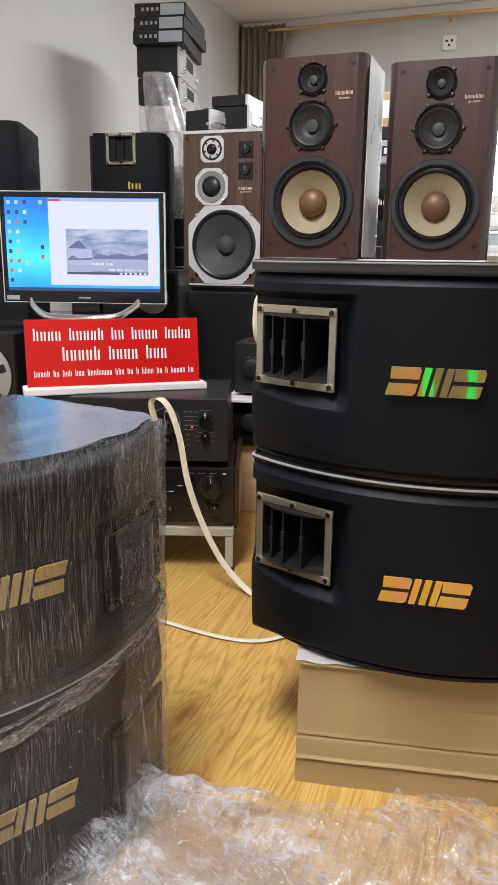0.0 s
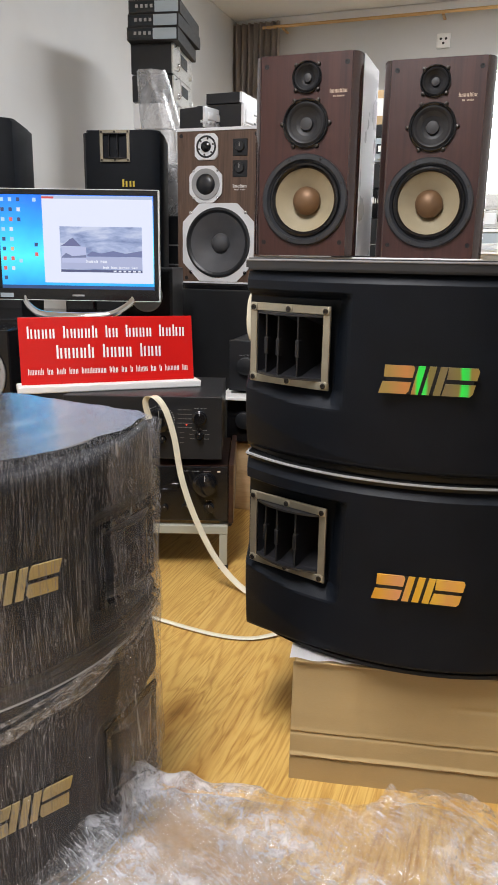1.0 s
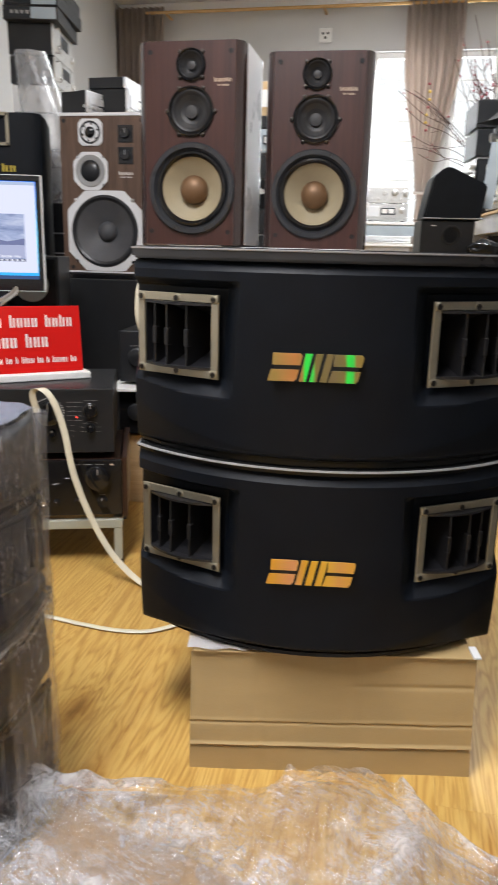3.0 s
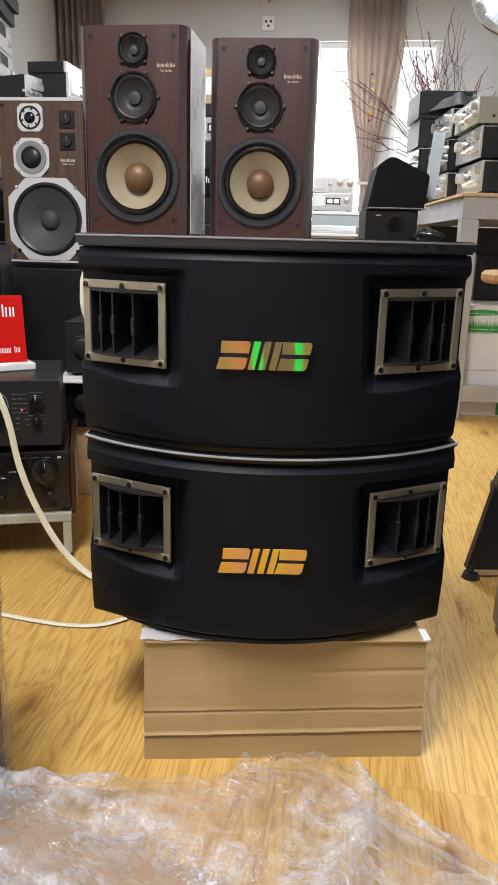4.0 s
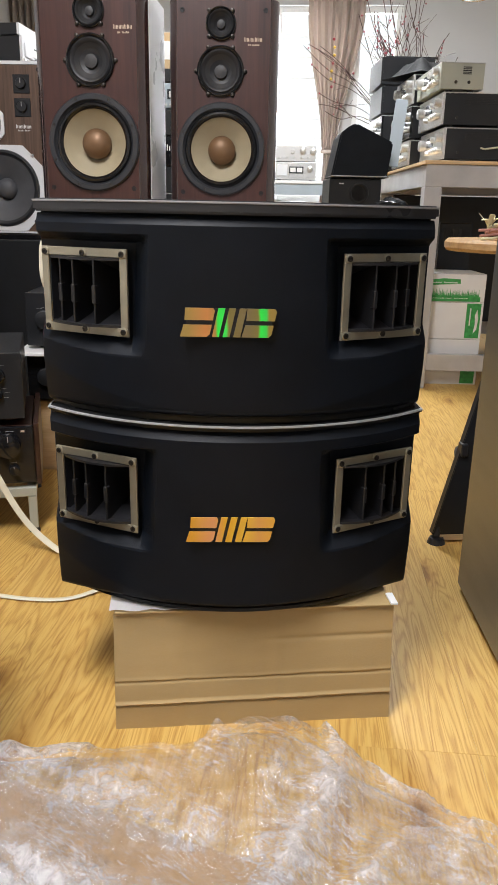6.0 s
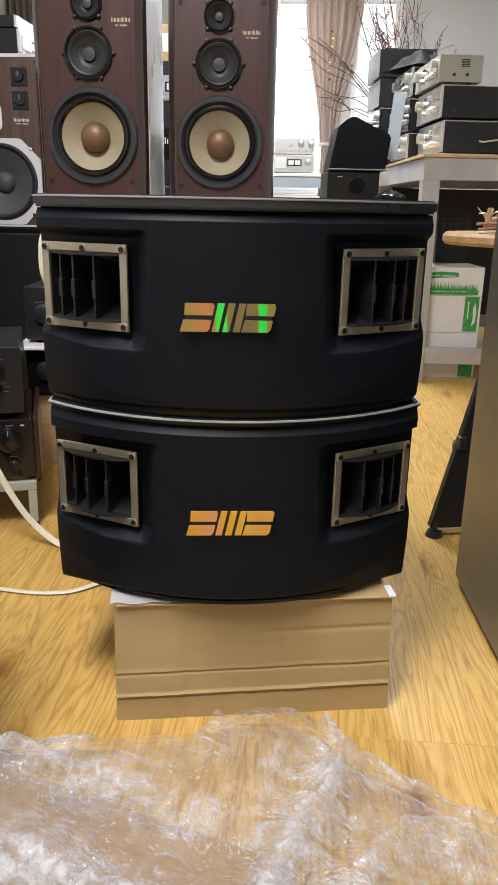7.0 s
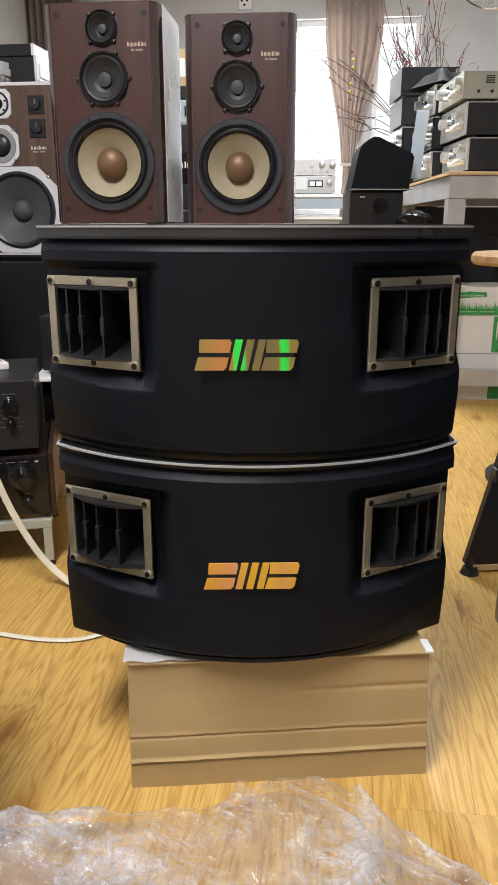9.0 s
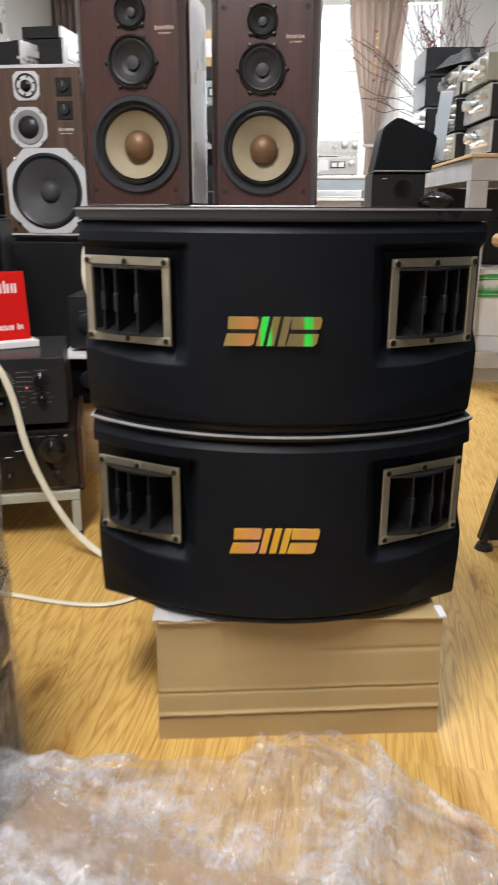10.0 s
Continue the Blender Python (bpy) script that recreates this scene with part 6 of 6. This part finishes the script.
# cartons under the bench
for z, hgt in ((0.0, 0.235), (0.2355, 0.186), (0.422, 0.139)):
    gb = thing("green_white_carton", WB @ pose(0.16, 0.115, z), "white carton printed with green grass band", "carton", "cartons under the bench")
    part("carton", box(-0.14, 0.212, 0, 0.3, 0, hgt, 0.003), M["carton_white"], gb)
    if z < 0.4:
        part("print", box(0.128, 0.200, -0.0015, -0.0003, 0.006, hgt - (0.006 if z else 0.155), 0), M["green_print"], gb, "green printed stripe")
        if z:
            part("print_line", box(0.145, 0.151, -0.0022, -0.0015, 0.07, hgt - 0.03), M["carton_white"], gb)
            part("print_leaf", outline([(0.170, 0.03), (0.186, 0.05), (0.190, 0.10), (0.182, 0.15), (0.172, 0.12), (0.176, 0.08)], -0.0022, -0.0015), M["carton_white"], gb)
    else:
        gr = bmesh.new()
        rg = random.Random(8)
        for k in range(70):
            x = -0.136 + 0.318 * k / 70
            outline([(x, 0.026), (x + 0.0052, 0.026), (x + 0.0026 + rg.uniform(-0.003, 0.003), 0.048 + rg.uniform(0, 0.022))], -0.0014, -0.0003, bm=gr)
        part("grass_print", gr, M["green_print"], gb, "green printed grass")
        part("grass_band", box(-0.138, 0.19, -0.0014, -0.0003, 0.003, 0.0265), M["green_print"], gb, "green printed band")
        part("lettering", writing(-0.05, 0.13, 0.016, 0.005, [8, 6], -0.0014, 0.0008, 3), M["carton_white"], gb)
        part("emblem", outline([(-0.10, 0.080), (0.085, 0.090), (0.082, 0.112), (0.0, 0.116), (-0.10, 0.104)], -0.0014, -0.0003), M["green_print"], gb, "green printed emblem")
        part("lettering", writing(-0.08, 0.07, 0.092, 0.007, [7, 7], -0.0014, 0.0008, 5), M["carton_white"], gb)
    part("flap_line", box(-0.138, 0.21, -0.0012, -0.0002, hgt - 0.002, hgt - 0.0005), M["print_grey"], gb)
gk = thing("grey_device", WB @ pose(0.30, 0.42, 0), "grey switch box in the dark under the bench", "device")
part("body", box(-0.11, 0.06, 0, 0.12, 0.0, 0.80, 0.004), M["rim_grey"], gk)
for k in range(3):
    part("slot", box(-0.09 + 0.04 * k, -0.075 + 0.04 * k, -0.002, -0.0003, 0.70, 0.77), M["hole"], gk)
bn = thing("crumpled_sack", WB @ pose(-0.10, 0.30, -0.065), "crumpled silver bundle on a dark stool beside the bench", "bundle")
t = bmesh.new()
bmesh.ops.create_icosphere(t, subdivisions=4, radius=0.085, matrix=Matrix.Translation((0, 0, 0.935)))
for v in t.verts:
    k = noise.noise(v.co * 22) * 0.02 + noise.noise(v.co * 50) * 0.006
    v.co += (v.co - Vector((0, 0, 0.935))).normalized() * k
    v.co.z = 0.935 + (v.co.z - 0.935) * 0.55
part("sack", t, M["rim_grey"], bn, smooth=True)
part("stool", box(-0.07, 0.1, -0.08, 0.1, 0.065, 0.895, 0.005), M["black_case"], bn)

# fan above the stacks
fn = thing("hanging_fan", pose(1.57, 3.55, 0, 0, 0, -18), "fan with chrome wire cage hanging from the ceiling", "fan")
part("pole", rod((0, 0.12, 2.24), (0, 0.12, 2.999), 0.013, 12), M["white_plastic"], fn)
part("ceiling_plate", lathe([(0, 0), (0.06, 0), (0.06, -0.02), (0, -0.02)], 24), M["white_plastic"], fn, "", pose(0, 0.12, 2.979, -90, 0, 0))
part("motor", lathe([(0, 0.2), (0.06, 0.18), (0.075, 0.1), (0.06, 0.03), (0, 0.02)], 24, 0, 2.26), M["white_plastic"], fn, "", smooth=True)
R = 0.255


def hoop(r, y, w, n=48):
    return ribbon([(r * math.cos(2 * math.pi * k / n), y, 2.26 + r * math.sin(2 * math.pi * k / n)) for k in range(n + 1)], w, w, 1, (0, 1, 0))


part("cage_rim", hoop(R, 0, 0.013), M["chrome"], fn, "thick chrome cage rim", smooth=True)
cage = part("cage", hoop(R * 0.55, -0.055, 0.003), M["chrome"], fn)
for k in range(72):
    a = 2 * math.pi * k / 72
    c, s = math.cos(a), math.sin(a)
    for q in (-1, 1):
        part("wire", ribbon([(R * c, 0, 2.26 + R * s), (R * 0.8 * c, q * 0.045, 2.26 + R * 0.8 * s), (R * 0.2 * c, q * 0.06, 2.26 + R * 0.2 * s)], 0.0024, 0.0024, 3), M["chrome"], cage)
part("cage_hub", lathe([(0, -0.064), (0.05, -0.062), (0.052, -0.056)], 24, 0, 2.26), M["chrome"], fn)
for k in range(3):
    a = 2 * math.pi * k / 3
    q = [(r * math.cos(a + s), 2.26 + r * math.sin(a + s)) for r, s in ((0.03, -0.3), (0.12, -0.45), (0.22, -0.35), (0.225, 0.25), (0.14, 0.35), (0.04, 0.3))]
    part("blade", outline(q, -0.004, 0.0), M["blue_plastic"], fn, "grey fan blade")

# ---- round wooden table with dried sticks ----
rt = thing("round_table", pose(1.06, 1.36, 0), "round wooden table on one black leg", "table")
part("tabletop", lathe([(0, 0), (0.296, 0), (0.305, -0.010), (0.305, -0.028), (0.296, -0.038), (0, -0.038)], 56), M["table_wood"], rt, "", pose(0, 0, 0.722, -90, 0, 0), smooth=True)
part("leg", rod((0, 0, 0.03), (0, 0, 0.722), 0.035, 16), M["black_case"], rt)
part("foot_plate", lathe([(0, 0), (0.2, 0), (0.2, -0.015), (0.04, -0.03), (0, -0.03)], 32), M["black_case"], rt, "", pose(0, 0, 0, -90, 0, 0))
rnd = random.Random(3)
for k in range(13):
    x, y, z = 0.825 + 0.012 * k, 1.25 + 0.02 * (k % 5), 0.764 + 0.008 * (k % 4) + 0.0045 * k
    sk2 = part("dried_stick", rod((x - rnd.uniform(0.01, 0.05), y - 0.01, z - 0.004 * (k % 2)), (x + 0.16, y + rnd.uniform(-0.02, 0.08), z + 0.012), 0.0045, 7), M["pink_stick"] if k % 3 else M["petal"])
    tagged(sk2, "thin dried stick lying in a bundle on the round table", "stick", "dried sticks")
fl = thing("dried_flower", pose(0.855, 1.30, 0.80), "cream dried flower among the sticks", "flower")
for k in range(7):
    a = 2 * math.pi * k / 7
    part("petal", ribbon([(0, 0, 0), (0.018 * math.cos(a), 0.018 * math.sin(a), 0.022), (0.034 * math.cos(a), 0.034 * math.sin(a), 0.03 + 0.01 * math.sin(3 * a))], 0.016, 0.002, 4), M["petal"], fl)

# black leaning board with a round foot, beside the steel cabinet
lb = thing("leaning_stand", pose(0, 0, 0), "black folded stand leaning, with a round rubber foot", "stand")
part("board", outline([(0.535, 0.022), (0.80, 0.022), (0.80, 0.62), (0.672, 0.62)], 0.69, 0.715, 0.002), M["black_case"], lb)
part("wood_edge", box(0.55, 0.80, 0.688, 0.714, 0.006, 0.0215, 0.002), M["plywood"], lb, "bare wooden lower edge")
part("edge_clip", box(0.588, 0.606, 0.682, 0.712, 0.24, 0.275, 0.004), M["rubber"], lb)
t = bmesh.new()
bmesh.ops.create_cone(t, cap_ends=True, segments=24, radius1=0.024, radius2=0.018, depth=0.016, matrix=Matrix.Translation((0.548, 0.690, 0.008)))
part("rubber_foot", t, M["rubber"], lb)
part("foot_pin", rod((0.548, 0.690, 0.016), (0.552, 0.698, 0.045), 0.008, 10), M["rubber"], lb)

sc = thing("steel_cabinet", pose(0.512, 0.445, 0, 0, 0, -7.3), "tall brushed steel cabinet standing on the wooden floor", "cabinet")
part("cabinet_body", box(0.0, 0.55, -1.15, 0.0, 0.012, 1.5, 0.006), M["steel"], sc)
part("plinth", box(0.012, 0.54, -1.14, -0.01, 0.0, 0.0118), M["rubber"], sc)

# ---- wrapped loudspeaker pair in the foreground ----
WR = pose(-0.560, -0.360, 0, 0, 0, 51)
for k in range(2):
    karaoke_speaker(WR @ pose(0.03, 0.012, 0.3055 * (k + 1), 0, 180, 0) @ Matrix.Diagonal((0.972, 0.985, 0.972, 1)), M["foil_dull"], "black karaoke loudspeaker upside down inside stretch film", "wrapped loudspeaker pair", M["rim_grey"])
g, lv = bmesh.new(), 70
outl = plan(0.010, 0.41, 60)
# resample the outline evenly
per = [Vector(p) for p in outl]
line = []
for a, b in zip(per, per[1:] + per[:1]):
    k = max(1, int((b - a).length / 0.012))
    line += [a.lerp(b, i / k) for i in range(k)]
rings = []
for j in range(lv + 1):
    z = 0.002 + 0.615 * j / lv
    ring = []
    for p in line:
        out = p.normalized() if p.length else Vector((0, -1))
        q = p - Vector((0, 0.15))
        out = q.normalized()
        side = smooth(0.22, 0.30, abs(p.x))
        rope = math.exp(-((z - 0.285 - 0.10 * p.x - 0.01 * noise.noise((p.x * 9, 0, 0))) / 0.016) ** 2)
        f = 0.005 * noise.noise((p.x * 30, p.y * 30, z * 3)) + 0.004 * noise.noise((p.x * 85, p.y * 85, z * 6)) + 0.012 * side * abs(noise.noise((p.x * 12, p.y * 14, z * 7))) + 0.006 * rope
        sag = 0.014 * math.sin(math.pi * z / 0.312) ** 2 * (1 - side)
        top = 0.012 * smooth(0.59, 0.617, z)
        ring.append(g.verts.new((p.x + out.x * (f - sag * 0.5 - top), p.y + out.y * (f - sag * 0.5 - top), z + 0.004 * noise.noise((p.x * 15, p.y * 15, 5)) * smooth(0.5, 0.6, z))))
    rings.append(ring)
N = len(line)
for a, b in zip(rings, rings[1:]):
    for k in range(N):
        g.faces.new((a[k], a[(k + 1) % N], b[(k + 1) % N], b[k]))
cap = g.faces.new(rings[-1])
wf = part("stretch_wrap", g, M["wrap"], smooth=True)
wf.data.materials.append(M["wrap_top"])
wf.data.polygons[len(wf.data.polygons) - 1].material_index = 1
wf.matrix_world = WR
tagged(wf, "clear stretch film wound tightly round two loudspeakers", "plastic film")
g, prev = bmesh.new(), []
for j in range(51):
    z = 0.004 + 0.606 * j / 50
    row = []
    for p in line:
        if p.x < 0.175 or p.y > 0.40:
            continue
        out = (p - Vector((0, 0.15))).normalized()
        f = 0.007 + 0.012 * abs(noise.noise((p.x * 14, p.y * 14, z * 8))) + 0.006 * noise.noise((p.x * 40, p.y * 40, z * 20))
        row.append(g.verts.new((p.x + out.x * f, p.y + out.y * f, z)))
    if prev:
        for k in range(len(row) - 1):
            g.faces.new((prev[k], prev[k + 1], row[k + 1], row[k]))
    prev = row
part("film_overlap", g, M["wrap_dense"], wf, "crinkled overlapping end of the stretch film", smooth=True)
rnd = random.Random(17)
for zc, tilt, spread, count in ((0.287, 0.16, 0.006, 6), (0.296, 0.10, 0.012, 3), (0.03, -0.04, 0.02, 3)):
    for k in range(count):
        off, ph = rnd.uniform(-spread, spread), rnd.uniform(0, 9)
        pts = [(p.x * 1.014, (p.y - 0.15) * 1.024 + 0.15, zc + off + tilt * p.x + spread * 0.9 * noise.noise((p.x * 14, p.y * 14, ph))) for p in line[::2]]
        part("film_strand", ribbon(pts[: len(pts) * 2 // 3], rnd.uniform(0.003, 0.009), 0.0016, 1, (0, 0, 1)), M["wrap_band"], wf, "twisted strand of stretch film", smooth=True)

# ---- loose film and a cardboard sheet on the floor in front ----
cs = part("cardboard_sheet", box(-0.24, 0.24, -0.18, 0.18, 0, 0.006, 0.001), M["brown_card"])
cs.matrix_world = pose(-0.273, -0.397, 0.022, 2, -1, -28)
tagged(cs, "flat brown cardboard sheet under loose plastic film", "cardboard")


# folds of the film: line on the floor, height, width, how many layers lie together
FOLDS = (
    (((0.105, -0.15), (0.09, -0.20), (0.02, -0.30), (-0.035, -0.375), (-0.08, -0.6)), 0.030, 0.040, 0.62),
    (((-0.085, -0.085), (-0.065, -0.045), (-0.017, -0.032), (0.079, -0.072), (0.11, -0.14)), 0.042, 0.013, 0.55),
    (((-0.60, -0.15), (-0.40, -0.125), (-0.364, -0.09), (-0.286, -0.09)), 0.030, 0.030, 0.9),
    (((-0.36, -0.125), (-0.2, -0.20), (-0.01, -0.315)), 0.014, 0.032, 0.65),
    (((-0.50, -0.24), (-0.37, -0.29), (-0.25, -0.36), (-0.1, -0.42)), 0.026, 0.045, 0.75),
    (((0.08, -0.37), (0.13, -0.322), (0.20, -0.30), (0.36, -0.29)), 0.030, 0.028, 0.5),
    (((0.14, -0.16), (0.215, -0.224), (0.29, -0.29)), 0.022, 0.009, 0.6),
    (((-0.22, -0.07), (-0.147, -0.065), (-0.09, -0.085)), 0.014, 0.016, 0.5),
    (((0.02, -0.16), (-0.02, -0.21), (0.03, -0.30)), 0.016, 0.014, 0.4),
)


def near_fold(x, y, pts):
    best = 9.0
    for (ax, ay), (bx, by) in zip(pts, pts[1:]):
        ex, ey = bx - ax, by - ay
        k = min(1.0, max(0.0, ((x - ax) * ex + (y - ay) * ey) / (ex * ex + ey * ey)))
        best = min(best, math.hypot(x - ax - k * ex, y - ay - k * ey))
    return best


def heap_height(x, y):
    """Height of the film and its layers at a spot of the floor."""
    edge = -0.045 + 0.03 * math.exp(-((x - 0.0) / 0.075) ** 2) - 0.85 * max(0.0, x - 0.07) + 0.012 * noise.noise((x * 9, 0, 2))
    back = smooth(0.0, 0.075, edge - y)
    lx = smooth(-0.66, -0.5, x) * (1 - smooth(0.40, 0.46, x))
    base = 0.040 + 0.030 * math.exp(-((x - 0.0) / 0.09) ** 2) * smooth(-0.30, -0.12, y) + 0.018 * noise.noise((x * 4, y * 4, 1)) - 0.022 * smooth(0.1, 0.3, x) + 0.025 * smooth(-0.3, -0.5, x)
    # broad soft swells, and sharp straight creases that come and go
    ridge = 0.012 * noise.noise((x * 6, y * 6, 5.0))
    for f, amp, turn in ((9, 0.016, 0.6), (17, 0.012, -0.5), (34, 0.006, 0.9), (70, 0.0028, 0.2)):
        wx = x + 0.03 * noise.noise((x * 5, y * 5, f))
        c, q = math.cos(turn), math.sin(turn)
        along, across = c * wx + q * y, c * y - q * wx
        here = smooth(-0.05, 0.35, noise.noise((x * 7, y * 7, f * 0.7)))
        ridge += amp * here * (0.8 - 2.4 * abs(noise.noise((along * f * 0.45, across * f, f * 1.7))))
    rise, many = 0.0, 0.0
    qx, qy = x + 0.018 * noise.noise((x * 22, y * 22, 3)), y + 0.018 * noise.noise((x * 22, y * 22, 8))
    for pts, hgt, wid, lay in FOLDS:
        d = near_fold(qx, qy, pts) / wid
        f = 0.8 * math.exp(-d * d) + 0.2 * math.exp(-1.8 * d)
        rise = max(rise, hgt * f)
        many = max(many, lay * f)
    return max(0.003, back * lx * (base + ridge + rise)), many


for layer, (sc2, dz) in enumerate(((1.0, 0.0), (0.62, 0.002))):
    g, nx, ny = bmesh.new(), 300, 210
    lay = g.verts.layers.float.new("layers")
    rows = []
    for j in range(ny + 1):
        y = -0.78 + 0.78 * j / ny
        row = []
        for i in range(nx + 1):
            x = -0.66 + 1.12 * i / nx
            sh = 0.02 * layer
            z, many = heap_height(x + sh, y + sh * 0.5)
            z = z * sc2 + dz
            dx = 0.008 * noise.noise((x * 20, y * 20, 9 + layer)) * min(1, z * 20)
            dy = 0.008 * noise.noise((x * 20, y * 20, 19 + layer)) * min(1, z * 20)
            v = g.verts.new((x + dx, y + dy, z))
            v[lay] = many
            row.append((v, z))
        rows.append(row)
    for a, b in zip(rows, rows[1:]):
        for i in range(nx):
            q = (a[i], a[i + 1], b[i + 1], b[i])
            if sum(v[1] for v in q) > 0.0125 + 0.008 * layer:
                g.faces.new([v[0] for v in q])
    bmesh.ops.delete(g, geom=[v for v in g.verts if not v.link_faces], context="VERTS")
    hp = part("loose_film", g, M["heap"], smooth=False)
    hp.data.shade_smooth()
    tagged(hp, "crumpled clear packing film heaped on the floor", "plastic film", "loose film", "stuff")

# ---- ceiling lamps ----
for u, v in ((2.15, -7.1), (2.7, -2.9)):
    cl2 = thing("ceiling_light", ROOM @ pose(u, v, CEIL), "long white ceiling light fitting", "ceiling light", "ceiling lights")
    fr = bmesh.new()
    for q in ((-0.27, -0.25, -0.72, 0.72), (0.25, 0.27, -0.72, 0.72), (-0.25, 0.25, -0.72, -0.70), (-0.25, 0.25, 0.70, 0.72)):
        box(q[0], q[1], q[2], q[3], -0.06, -0.001, bm=fr)
    part("frame", fr, M["white_plastic"], cl2)
    part("diffuser", box(-0.25, 0.25, -0.70, 0.70, -0.05, -0.03), M["lamp_white"], cl2)

# ---- floor boards ----
rnd = random.Random(21)
BW, BL = 0.192, 1.21
me = None
u, col = 0.0, 0
while u < U1:
    v = V0 - rnd.uniform(0, BL)
    while v < 0:
        if me is None:
            bm = box(0.0001, BW - 0.0001, 0.0001, BL - 0.0001, -0.008, 0.0, 0.0004, 1)
            ob = part("floor_board", bm, M["oak"], slab)
            me = ob.data
        else:
            ob = new("floor_board", me)
            ob.parent = slab
        ob.matrix_local = pose(u, v, 0)
        v += BL
    u += BW
